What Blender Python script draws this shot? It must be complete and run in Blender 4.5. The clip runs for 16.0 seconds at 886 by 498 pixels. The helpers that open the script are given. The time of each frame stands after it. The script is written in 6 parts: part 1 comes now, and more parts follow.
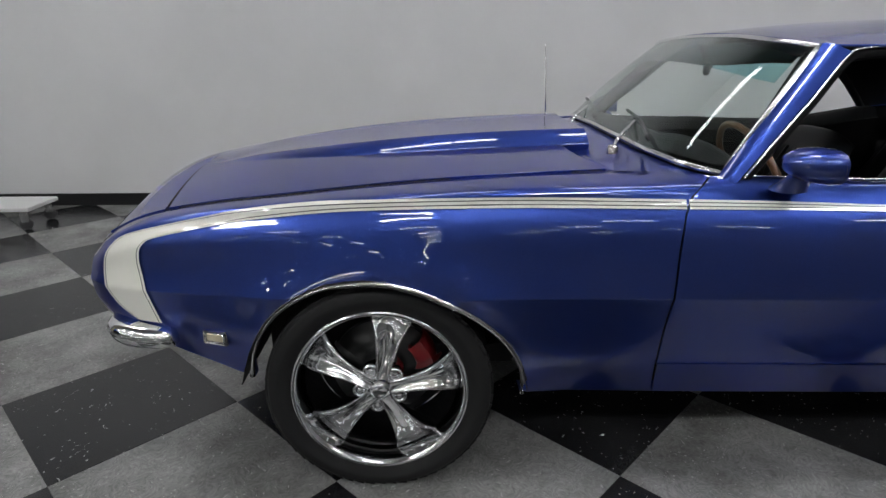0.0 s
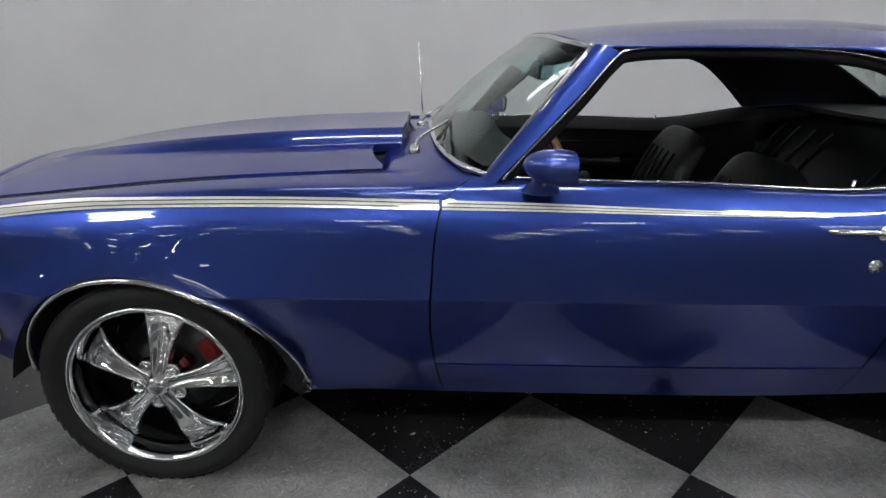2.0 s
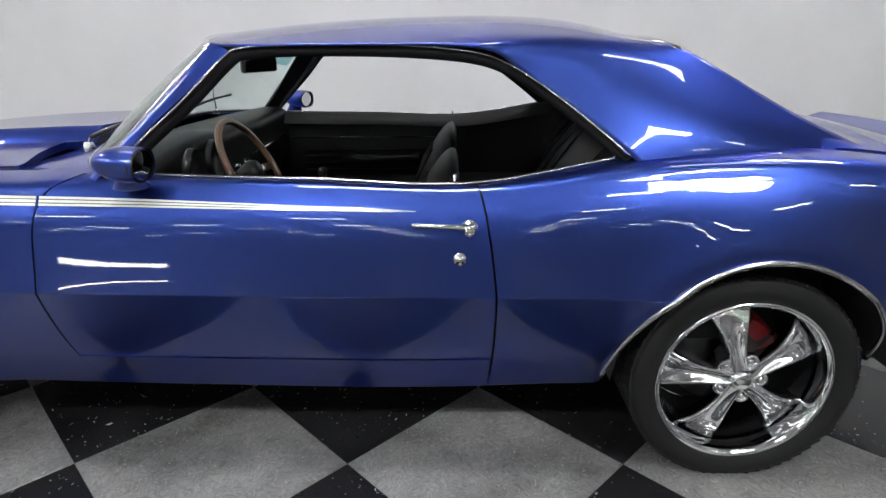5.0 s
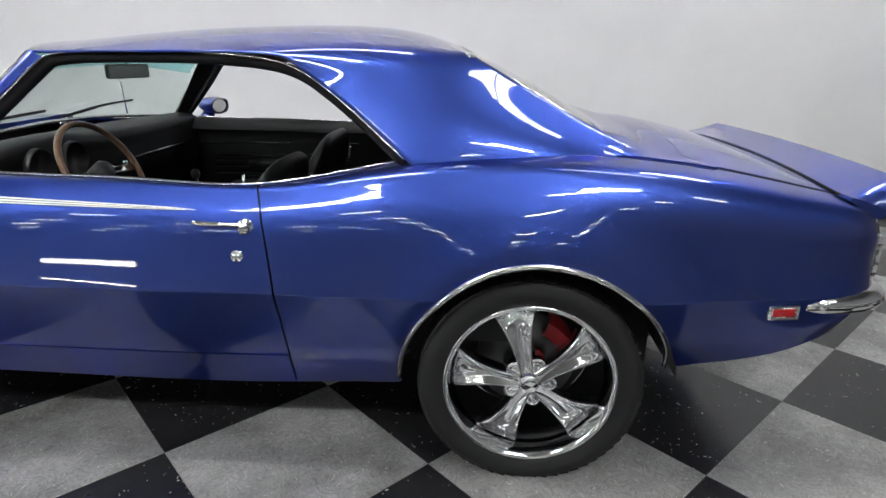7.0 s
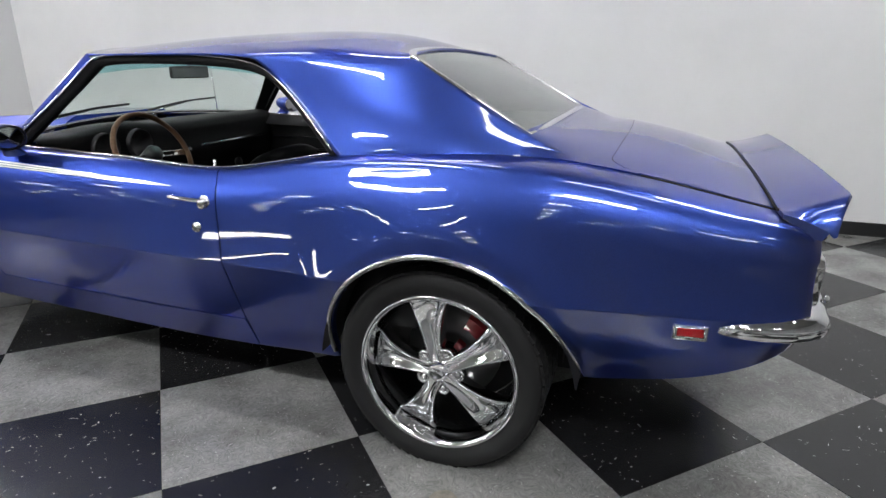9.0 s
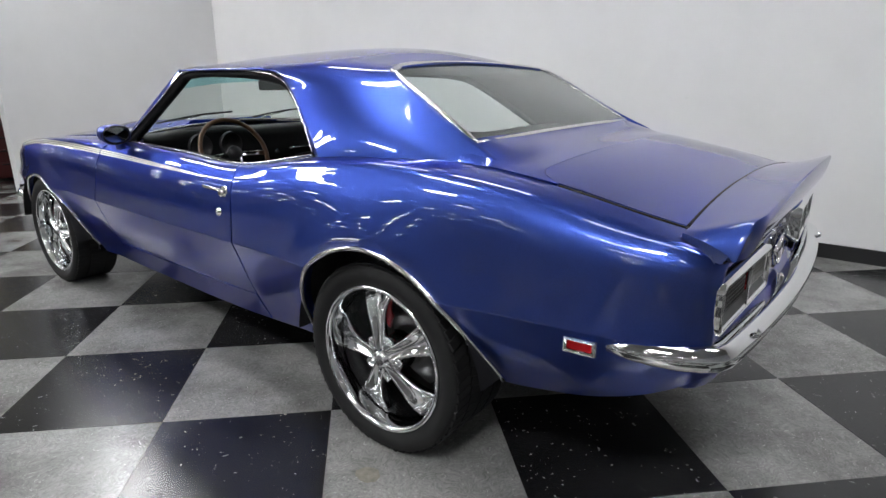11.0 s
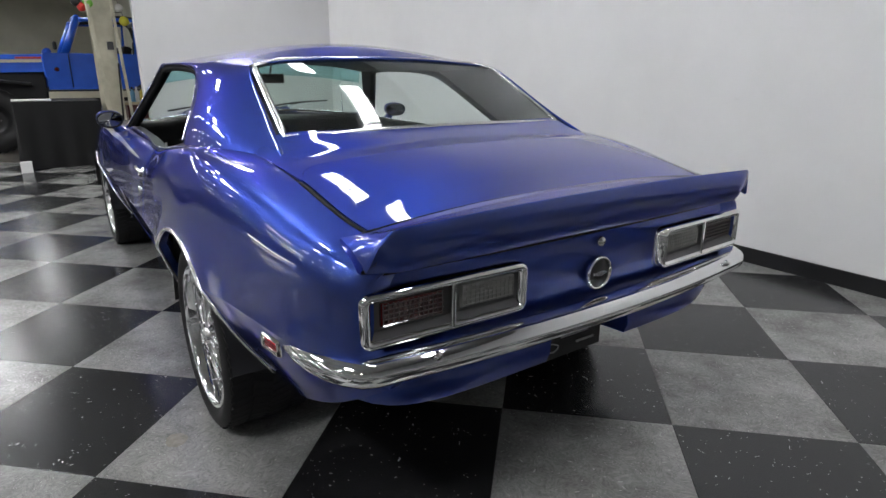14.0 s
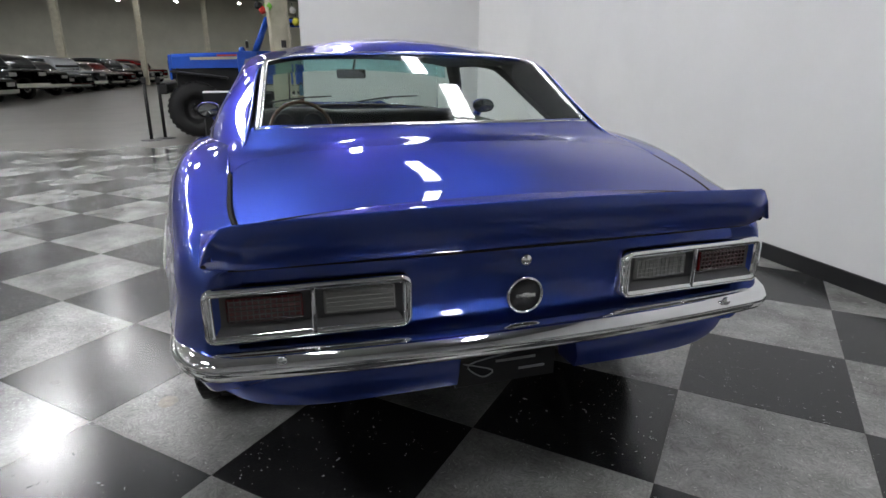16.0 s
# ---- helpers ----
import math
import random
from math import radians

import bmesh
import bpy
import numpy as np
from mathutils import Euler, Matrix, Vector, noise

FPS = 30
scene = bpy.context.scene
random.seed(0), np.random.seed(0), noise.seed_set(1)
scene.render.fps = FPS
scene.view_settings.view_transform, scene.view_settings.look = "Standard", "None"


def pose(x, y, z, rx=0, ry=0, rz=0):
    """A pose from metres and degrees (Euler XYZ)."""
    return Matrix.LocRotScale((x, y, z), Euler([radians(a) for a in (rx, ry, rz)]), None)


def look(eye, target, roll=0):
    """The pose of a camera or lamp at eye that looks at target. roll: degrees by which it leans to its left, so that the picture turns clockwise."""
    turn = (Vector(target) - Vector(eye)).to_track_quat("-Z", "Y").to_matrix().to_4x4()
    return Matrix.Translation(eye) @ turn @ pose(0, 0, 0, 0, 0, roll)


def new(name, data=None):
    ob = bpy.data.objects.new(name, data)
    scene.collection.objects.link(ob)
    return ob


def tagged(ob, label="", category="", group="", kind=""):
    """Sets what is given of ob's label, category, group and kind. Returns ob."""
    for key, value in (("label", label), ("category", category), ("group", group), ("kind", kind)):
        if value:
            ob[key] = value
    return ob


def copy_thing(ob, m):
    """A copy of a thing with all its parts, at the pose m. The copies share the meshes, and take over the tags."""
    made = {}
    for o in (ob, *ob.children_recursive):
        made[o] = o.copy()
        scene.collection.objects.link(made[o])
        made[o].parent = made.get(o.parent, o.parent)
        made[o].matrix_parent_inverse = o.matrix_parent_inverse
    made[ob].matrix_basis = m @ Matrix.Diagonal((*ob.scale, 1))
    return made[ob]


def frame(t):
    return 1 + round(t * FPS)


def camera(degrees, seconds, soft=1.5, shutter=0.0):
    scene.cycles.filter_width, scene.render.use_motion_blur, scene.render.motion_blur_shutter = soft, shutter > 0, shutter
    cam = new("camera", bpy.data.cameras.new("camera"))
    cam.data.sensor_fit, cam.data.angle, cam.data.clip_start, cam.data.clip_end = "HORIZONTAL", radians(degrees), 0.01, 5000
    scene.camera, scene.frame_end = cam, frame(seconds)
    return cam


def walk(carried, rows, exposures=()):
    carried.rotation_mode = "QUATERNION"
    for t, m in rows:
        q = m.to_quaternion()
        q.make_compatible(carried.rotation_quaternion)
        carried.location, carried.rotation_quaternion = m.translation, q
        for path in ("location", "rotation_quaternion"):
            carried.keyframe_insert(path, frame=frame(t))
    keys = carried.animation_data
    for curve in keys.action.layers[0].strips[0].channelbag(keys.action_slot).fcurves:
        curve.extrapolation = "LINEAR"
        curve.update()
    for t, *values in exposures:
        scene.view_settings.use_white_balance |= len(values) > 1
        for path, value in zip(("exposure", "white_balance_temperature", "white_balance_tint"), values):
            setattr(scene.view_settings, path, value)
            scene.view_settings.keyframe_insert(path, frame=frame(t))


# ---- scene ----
cam = camera(74.7, 16.0)
PATH = [
    (0, (0.167, -2.278, 1.231), (0.202, -0.387, 0.582), -0.2),
    (0.5, (0.319, -2.268, 1.255), (0.31, -0.386, 0.578), -0.2),
    (1, (0.467, -2.267, 1.243), (0.469, -0.382, 0.575), 0.1),
    (1.5, (0.657, -2.272, 1.241), (0.651, -0.387, 0.572), -0.1),
    (2, (0.825, -2.285, 1.241), (0.833, -0.398, 0.578), 0.2),
    (2.5, (1.026, -2.289, 1.246), (1.002, -0.404, 0.577), -0.2),
    (3, (1.185, -2.287, 1.252), (1.163, -0.405, 0.576), -0.1),
    (3.5, (1.349, -2.289, 1.252), (1.342, -0.409, 0.57), -0.1),
    (4, (1.52, -2.296, 1.25), (1.519, -0.416, 0.566), -0.0),
    (4.5, (1.722, -2.311, 1.248), (1.712, -0.43, 0.567), -0.2),
    (5, (1.917, -2.319, 1.246), (1.892, -0.436, 0.572), -0.3),
    (5.2, (1.991, -2.319, 1.253), (1.957, -0.437, 0.576), -0.5),
    (7.3, (2.701, -2.356, 1.233), (2.529, -0.467, 0.598), 0.4),
    (7.5, (2.769, -2.355, 1.233), (2.535, -0.473, 0.6), 0.3),
    (8, (2.95, -2.344, 1.232), (2.573, -0.486, 0.595), 0.2),
    (8.5, (3.122, -2.335, 1.225), (2.62, -0.503, 0.599), 0.1),
    (9, (3.303, -2.319, 1.22), (2.654, -0.531, 0.601), -0.0),
    (9.2, (3.37, -2.311, 1.217), (2.658, -0.546, 0.602), -0.0),
    (11.3, (4.071, -2.034, 1.206), (2.829, -0.574, 0.636), -0.1),
    (11.5, (4.128, -1.992, 1.207), (2.85, -0.565, 0.634), 0.0),
    (12, (4.276, -1.875, 1.205), (2.941, -0.5, 0.632), 0.1),
    (12.5, (4.417, -1.737, 1.211), (3.034, -0.417, 0.627), 0.3),
    (13, (4.542, -1.582, 1.204), (3.096, -0.327, 0.628), 0.4),
    (13.5, (4.652, -1.423, 1.206), (3.15, -0.236, 0.627), 0.4),
    (14, (4.749, -1.256, 1.208), (3.186, -0.153, 0.625), 0.3),
    (14.5, (4.833, -1.085, 1.205), (3.205, -0.079, 0.624), 0.3),
    (15, (4.899, -0.918, 1.204), (3.202, -0.034, 0.623), 0.2),
    (15.5, (4.941, -0.747, 1.205), (3.169, -0.032, 0.617), 0.2),
    (16, (4.968, -0.585, 1.211), (3.144, -0.026, 0.611), 0.2),
]
EXPOSURES = [(0.0, -0.650), (1.5, -0.630), (2.5, -0.480), (3.5, -0.290), (5.0, 0.070), (7.5, 0.180), (9.0, 0.150), (12.5, -0.050), (16.0, -0.110)]
walk(cam, [(t, look(eye, target, roll)) for t, eye, target, roll in PATH], EXPOSURES)

# ---------------------------------------------------------------- world and exposure
world = bpy.data.worlds.new("hall_world")
scene.world = world
world.use_nodes = True
world.node_tree.nodes["Background"].inputs[0].default_value = (0.9, 0.95, 1.0, 1)
world.node_tree.nodes["Background"].inputs[1].default_value = 0.02
scene.view_settings.exposure = 0.0

# ---------------------------------------------------------------- materials


def material(name, colour=(0.5, 0.5, 0.5), rough=0.5, metal=0.0, coat=0.0, coat_rough=0.03, spec=0.5):
    m = bpy.data.materials.new(name)
    m.use_nodes = True
    b = m.node_tree.nodes["Principled BSDF"]
    b.inputs["Base Color"].default_value = (*colour, 1)
    b.inputs["Roughness"].default_value = rough
    b.inputs["Metallic"].default_value = metal
    b.inputs["Coat Weight"].default_value = coat
    b.inputs["Coat Roughness"].default_value = coat_rough
    b.inputs["Specular IOR Level"].default_value = spec
    return m


def node(m, kind, **values):
    n = m.node_tree.nodes.new(kind)
    for key, value in values.items():
        n.inputs[key].default_value = value
    return n


def join(m, a, out, b, slot):
    m.node_tree.links.new(a.outputs[out], b.inputs[slot])


def shader(m):
    return m.node_tree.nodes["Principled BSDF"]


def scuffs(m, colour, scale, stretch, lo, hi):
    """Sparse dirt marks over the colour that a material already has."""
    old = shader(m).inputs["Base Color"].links[0].from_socket
    co = node(m, "ShaderNodeTexCoord")
    mp = node(m, "ShaderNodeMapping")
    mp.inputs["Scale"].default_value = stretch
    join(m, co, "Object", mp, "Vector")
    nz = node(m, "ShaderNodeTexNoise", Scale=scale, Detail=7.0, Roughness=0.65)
    join(m, mp, "Vector", nz, "Vector")
    rr = node(m, "ShaderNodeMapRange")
    rr.inputs["From Min"].default_value, rr.inputs["From Max"].default_value = lo, hi
    join(m, nz, "Fac", rr, "Value")
    mix = node(m, "ShaderNodeMix")
    mix.data_type = "RGBA"
    mix.inputs[7].default_value = (*colour, 1)
    join(m, rr, "Result", mix, 0)
    m.node_tree.links.new(old, mix.inputs[6])
    join(m, mix, 2, shader(m), "Base Color")


def speckle(m, low, high, scale, detail=6.0, where="Object", stretch=(1, 1, 1), lo=0.35, hi=0.65, slot="Base Color"):
    """Vary a colour between two values with noise at real size."""
    co = node(m, "ShaderNodeTexCoord")
    mp = node(m, "ShaderNodeMapping")
    mp.inputs["Scale"].default_value = stretch
    join(m, co, where, mp, "Vector")
    nz = node(m, "ShaderNodeTexNoise", Scale=scale, Detail=detail, Roughness=0.6)
    join(m, mp, "Vector", nz, "Vector")
    rp = node(m, "ShaderNodeValToRGB")
    rp.color_ramp.elements[0].position, rp.color_ramp.elements[1].position = lo, hi
    rp.color_ramp.elements[0].color = (*low, 1)
    rp.color_ramp.elements[1].color = (*high, 1)
    join(m, nz, "Fac", rp, "Fac")
    join(m, rp, "Color", shader(m), slot)
    return nz, rp, mp


def bump(m, scale, strength, distance=0.002, where="Object", detail=4.0, stretch=(1, 1, 1)):
    co = node(m, "ShaderNodeTexCoord")
    mp = node(m, "ShaderNodeMapping")
    mp.inputs["Scale"].default_value = stretch
    join(m, co, where, mp, "Vector")
    nz = node(m, "ShaderNodeTexNoise", Scale=scale, Detail=detail)
    join(m, mp, "Vector", nz, "Vector")
    bp = node(m, "ShaderNodeBump", Strength=strength, Distance=distance)
    join(m, nz, "Fac", bp, "Height")
    join(m, bp, "Normal", shader(m), "Normal")
    return bp


def glow(name, colour, strength):
    m = material(name, colour)
    shader(m).inputs["Emission Color"].default_value = (*colour, 1)
    shader(m).inputs["Emission Strength"].default_value = strength
    return m


PAINT = material("blue_metallic_paint", (0.028, 0.062, 0.32), 0.38, 1.0, 1.0, 0.012)
speckle(PAINT, (0.026, 0.051, 0.238), (0.038, 0.078, 0.355), 900.0, 2.0)
shader(PAINT).inputs["Coat IOR"].default_value = 1.62
shader(PAINT).inputs["Specular Tint"].default_value = (0.50, 0.43, 0.90, 1)
STRIPE = material("cream_stripe", (0.85, 0.85, 0.77), 0.35, 0.0, 1.0, 0.02)
PINLINE = material("dark_pinstripe", (0.03, 0.035, 0.05), 0.35, 0.0, 1.0, 0.02)
CHROME = material("chrome", (0.86, 0.87, 0.88), 0.045, 1.0)
BRIGHT = material("polished_trim", (0.78, 0.78, 0.78), 0.16, 1.0)
RUBBER = material("tyre_rubber", (0.012, 0.012, 0.0125), 0.70, spec=0.3)
bump(RUBBER, 260.0, 0.25, 0.001)
# rubber of the door seals; also drawn in panel gaps as their shade
SEAL_AND_GAP = material("black_seal_and_gap_shade", (0.008, 0.008, 0.009), 0.75, spec=0.2)
DARK = material("dark_underbody", (0.008, 0.008, 0.009), 0.8)
VINYL = material("black_vinyl", (0.004, 0.004, 0.0045), 0.45, spec=0.22)
bump(VINYL, 420.0, 0.25, 0.001)
CARPET = material("black_carpet", (0.012, 0.012, 0.013), 0.95)
bump(CARPET, 700.0, 0.5, 0.003)
WOOD = material("wood_rim", (0.12, 0.06, 0.03), 0.3, 0.0, 0.6, 0.05)
speckle(WOOD, (0.09, 0.045, 0.022), (0.16, 0.085, 0.045), 60.0, 4.0, stretch=(1, 6, 1))
RED = material("red_caliper_paint", (0.20, 0.006, 0.009), 0.35, 0.0, 0.6)
BARREL = material("polished_barrel", (0.70, 0.70, 0.71), 0.14, 1.0)
IRON = material("cast_iron_disc", (0.12, 0.12, 0.12), 0.4, 0.9)
REDLENS = material("red_lens", (0.085, 0.003, 0.004), 0.15, 0.0, 1.0)
MARKER_RED = material("red_marker_lens", (0.34, 0.008, 0.012), 0.15, 0.0, 1.0)
CLEARLENS = material("clear_lens", (0.20, 0.20, 0.19), 0.18, 0.0, 1.0)
AMBER = material("pale_marker_lens", (0.55, 0.50, 0.36), 0.2, 0.0, 1.0)
LAMPCUP = material("lamp_housing_grey", (0.05, 0.05, 0.052), 0.45)
BLACK = material("satin_black", (0.012, 0.012, 0.013), 0.35)
MIRROR = material("mirror_glass", (0.5, 0.51, 0.52), 0.01, 1.0)

GLASS = material("window_glass", (0.86, 0.95, 0.91), 0.0)
shader(GLASS).inputs["Transmission Weight"].default_value = 1.0
shader(GLASS).inputs["IOR"].default_value = 1.45

WALL = material("white_wall_paint", (0.70, 0.70, 0.70), 0.55)
speckle(WALL, (0.66, 0.66, 0.66), (0.72, 0.72, 0.72), 1.3, 8.0, lo=0.3, hi=0.7)
bump(WALL, 90.0, 0.12, 0.002)
scuffs(WALL, (0.45, 0.44, 0.42), 2.2, (1, 1, 1.6), 0.70, 0.86)
BASE = material("black_baseboard", (0.012, 0.012, 0.013), 0.35)
CONCRETE = material("polished_concrete", (0.22, 0.21, 0.19), 0.28)
speckle(CONCRETE, (0.085, 0.082, 0.073), (0.14, 0.134, 0.119), 1.1, 9.0)
HALLWALL = material("hall_wall_cream", (0.54, 0.53, 0.44), 0.7)
speckle(HALLWALL, (0.66, 0.65, 0.55), (0.78, 0.77, 0.66), 0.5, 8.0)
UNSEEN_WALL = material("unseen_wall_tone", (0.25, 0.25, 0.25), 0.7)
speckle(UNSEEN_WALL, (0.357, 0.357, 0.360), (0.493, 0.493, 0.496), 0.5, 8.0)
CEIL = material("hall_ceiling", (0.24, 0.24, 0.24), 0.8)
speckle(CEIL, (0.40, 0.40, 0.39), (0.52, 0.52, 0.50), 0.6, 6.0)


def tile_material(name, low, high, fleck, amount):
    m = material(name, low, 0.2, spec=0.5)
    nz, rp, mp = speckle(m, low, high, 3.0, 9.0)
    info = node(m, "ShaderNodeObjectInfo")
    wide = node(m, "ShaderNodeVectorMath")
    wide.operation = "SCALE"
    mul = node(m, "ShaderNodeMath")
    mul.operation = "MULTIPLY"
    mul.inputs[1].default_value = 37.0
    join(m, info, "Random", mul, 0)
    comb = node(m, "ShaderNodeCombineXYZ")
    join(m, mul, "Value", comb, "X")
    join(m, mul, "Value", comb, "Y")
    join(m, comb, "Vector", mp, "Location")
    warp = node(m, "ShaderNodeTexNoise", Scale=9.0, Detail=2.0)
    join(m, mp, "Vector", warp, "Vector")
    add = node(m, "ShaderNodeVectorMath")
    add.operation = "ADD"
    wide.inputs["Scale"].default_value = 0.25
    join(m, warp, "Color", wide, 0)
    join(m, mp, "Vector", add, 0)
    join(m, wide, "Vector", add, 1)
    vor = node(m, "ShaderNodeTexVoronoi", Scale=52.0)
    join(m, add, "Vector", vor, "Vector")
    near = node(m, "ShaderNodeMath")
    near.operation = "LESS_THAN"
    near.inputs[1].default_value = 0.18
    join(m, vor, "Distance", near, 0)
    sep = node(m, "ShaderNodeSeparateColor")
    join(m, vor, "Color", sep, "Color")
    pick = node(m, "ShaderNodeMath")
    pick.operation = "GREATER_THAN"
    pick.inputs[1].default_value = amount
    join(m, sep, "Red", pick, 0)
    fr = node(m, "ShaderNodeMath")
    fr.operation = "MULTIPLY"
    join(m, near, "Value", fr, 0)
    join(m, pick, "Value", fr, 1)
    mix = node(m, "ShaderNodeMix")
    mix.data_type = "RGBA"
    mix.inputs[7].default_value = (*fleck, 1)
    join(m, fr, "Value", mix, 0)
    grain = node(m, "ShaderNodeTexNoise", Scale=75.0, Detail=5.0, Roughness=0.65)
    join(m, add, "Vector", grain, "Vector")
    vary = node(m, "ShaderNodeMapRange")
    for k, v in zip(("From Min", "From Max", "To Min", "To Max"), (0.30, 0.70, 0.68, 1.32)):
        vary.inputs[k].default_value = v
    join(m, grain, "Fac", vary, "Value")
    shade = node(m, "ShaderNodeVectorMath")
    shade.operation = "SCALE"
    join(m, rp, "Color", shade, 0)
    join(m, vary, "Result", shade, "Scale")
    join(m, shade, "Vector", mix, 6)
    join(m, mix, 2, shader(m), "Base Color")
    rr = node(m, "ShaderNodeMapRange")
    rr.inputs["To Min"].default_value, rr.inputs["To Max"].default_value = 0.13, 0.30
    join(m, nz, "Fac", rr, "Value")
    join(m, rr, "Result", shader(m), "Roughness")
    big = node(m, "ShaderNodeTexNoise", Scale=7.0, Detail=3.0)
    join(m, mp, "Vector", big, "Vector")
    fine = node(m, "ShaderNodeTexNoise", Scale=55.0, Detail=3.0)
    join(m, mp, "Vector", fine, "Vector")
    fb = node(m, "ShaderNodeBump", Strength=0.10, Distance=0.0008)
    join(m, fine, "Fac", fb, "Height")
    bp = node(m, "ShaderNodeBump", Strength=0.10, Distance=0.004)
    join(m, big, "Fac", bp, "Height")
    join(m, fb, "Normal", bp, "Normal")
    join(m, bp, "Normal", shader(m), "Normal")
    return m


TILE_DARK = tile_material("black_vinyl_tile", (0.009, 0.009, 0.010), (0.022, 0.022, 0.023), (0.30, 0.30, 0.30), 0.76)
TILE_GREY = tile_material("grey_vinyl_tile", (0.125, 0.125, 0.119), (0.255, 0.255, 0.247), (0.34, 0.34, 0.33), 0.58)

# ---------------------------------------------------------------- mesh helpers


def obj(name, bm, mat, parent=None, label="", smooth=True, kind="", category=""):
    me = bpy.data.meshes.new(name)
    bm.to_mesh(me)
    bm.free()
    me.materials.append(mat)
    if smooth:
        me.shade_smooth()
    ob = new(name, me)
    if parent is not None:
        ob.parent = parent
    return tagged(ob, label, category, kind=kind)


def part(name, bm, mat, parent, label="", smooth=True):
    return obj(name, bm, mat, parent, label, smooth)


def solid(ob, thick, offset=0.0):
    """Give a sheet thickness, with hard corners round its rim."""
    if ob.modifiers:
        m = ob.modifiers.new("thickness", "SOLIDIFY")
        m.thickness, m.offset = thick, offset
        return ob
    bm = bmesh.new()
    bm.from_mesh(ob.data)
    bm.normal_update()
    for v, co in [(v, v.co + v.normal * thick / 2) for v in bm.verts]:
        v.co = co
    bmesh.ops.solidify(bm, geom=bm.faces, thickness=thick)
    bmesh.ops.recalc_face_normals(bm, faces=bm.faces)
    bm.to_mesh(ob.data)
    bm.free()
    ob.data.shade_smooth()
    ob.data.set_sharp_from_angle(angle=radians(42))
    return ob


def rounded(ob, width, segments=2):
    m = ob.modifiers.new("edges", "BEVEL")
    m.width, m.segments, m.limit_method = width, segments, "ANGLE"
    m.harden_normals = False
    return ob


def sub(ob, levels=2):
    m = ob.modifiers.new("smooth", "SUBSURF")
    m.levels = m.render_levels = levels
    return ob


def split(ob, angle=35):
    """Flat shading across sharp edges."""
    ob.data.set_sharp_from_angle(angle=radians(angle))
    return ob


def sheet(P, bm=None, close_u=False, close_v=False):
    """A quad sheet from an array of places [n][m][3]."""
    bm = bm or bmesh.new()
    P = np.asarray(P, float)
    n, m = P.shape[:2]
    vs = [[bm.verts.new(P[i, j]) for j in range(m)] for i in range(n)]
    for i in range(n if close_u else n - 1):
        for j in range(m if close_v else m - 1):
            a, b = (i + 1) % n, (j + 1) % m
            bm.faces.new((vs[i][j], vs[a][j], vs[a][b], vs[i][b]))
    return bm


def box(size, at=(0, 0, 0), bm=None, turn=None):
    bm = bm or bmesh.new()
    made = bmesh.ops.create_cube(bm, size=1.0)["verts"]
    m = Matrix.Translation(at) @ (turn or Matrix()) @ Matrix.Diagonal((*size, 1))
    bmesh.ops.transform(bm, matrix=m, verts=made)
    return bm


def lathe(profile, segments=48, bm=None):
    """Turn (radius, y) pairs round the y axis."""
    bm = bm or bmesh.new()
    a = np.linspace(0, 2 * np.pi, segments, endpoint=False)
    P = [[(r * math.cos(k), y, r * math.sin(k)) for r, y in profile] for k in a]
    return sheet(P, bm, close_u=True)


def tube(points, radius, sides=8, closed=False, bm=None, flat=1.0, up=(0, 0, 1)):
    """A round rod along the points; flat squashes it across 'up'."""
    bm = bm or bmesh.new()
    pts = [Vector(p) for p in points]
    rings = []
    for i, p in enumerate(pts):
        a = pts[i - 1] if (i or closed) else p
        b = pts[(i + 1) % len(pts)] if (i < len(pts) - 1 or closed) else p
        d = (b - a).normalized()
        s = d.cross(Vector(up))
        s = s.normalized() if s.length > 1e-4 else d.cross(Vector((1, 0, 0))).normalized()
        u = s.cross(d).normalized()
        r = radius[i] if isinstance(radius, (list, tuple)) else radius
        rings.append([p + s * math.cos(k) * r + u * math.sin(k) * r * flat for k in np.linspace(0, 2 * np.pi, sides, endpoint=False)])
    sheet([[tuple(v) for v in ring] for ring in rings], bm, close_u=closed, close_v=True)
    if not closed:
        bm.verts.ensure_lookup_table()
        n = len(bm.verts)
        total = len(rings) * sides
        bm.faces.new([bm.verts[n - total + k] for k in range(sides)])
        bm.faces.new([bm.verts[n - sides + k] for k in reversed(range(sides))])
    return bm


def curve(*knots):
    """A smooth function through (x, value) knots; values may be tuples."""
    xs = np.array([k[0] for k in knots], float)
    ys = np.array([np.atleast_1d(k[1]) for k in knots], float)
    t = np.gradient(ys, xs, axis=0) if len(xs) > 2 else np.repeat((ys[1:] - ys[:-1]) / (xs[1:] - xs[:-1])[:, None], 2, 0)

    def f(x):
        x = min(max(x, xs[0]), xs[-1])
        i = min(max(int(np.searchsorted(xs, x)) - 1, 0), len(xs) - 2)
        h = xs[i + 1] - xs[i]
        u = (x - xs[i]) / h
        v = ((1 + 2 * u) * (1 - u) ** 2 * ys[i] + u * (1 - u) ** 2 * h * t[i]
             + u * u * (3 - 2 * u) * ys[i + 1] + u * u * (u - 1) * h * t[i + 1])
        return float(v[0]) if len(v) == 1 else v
    return f


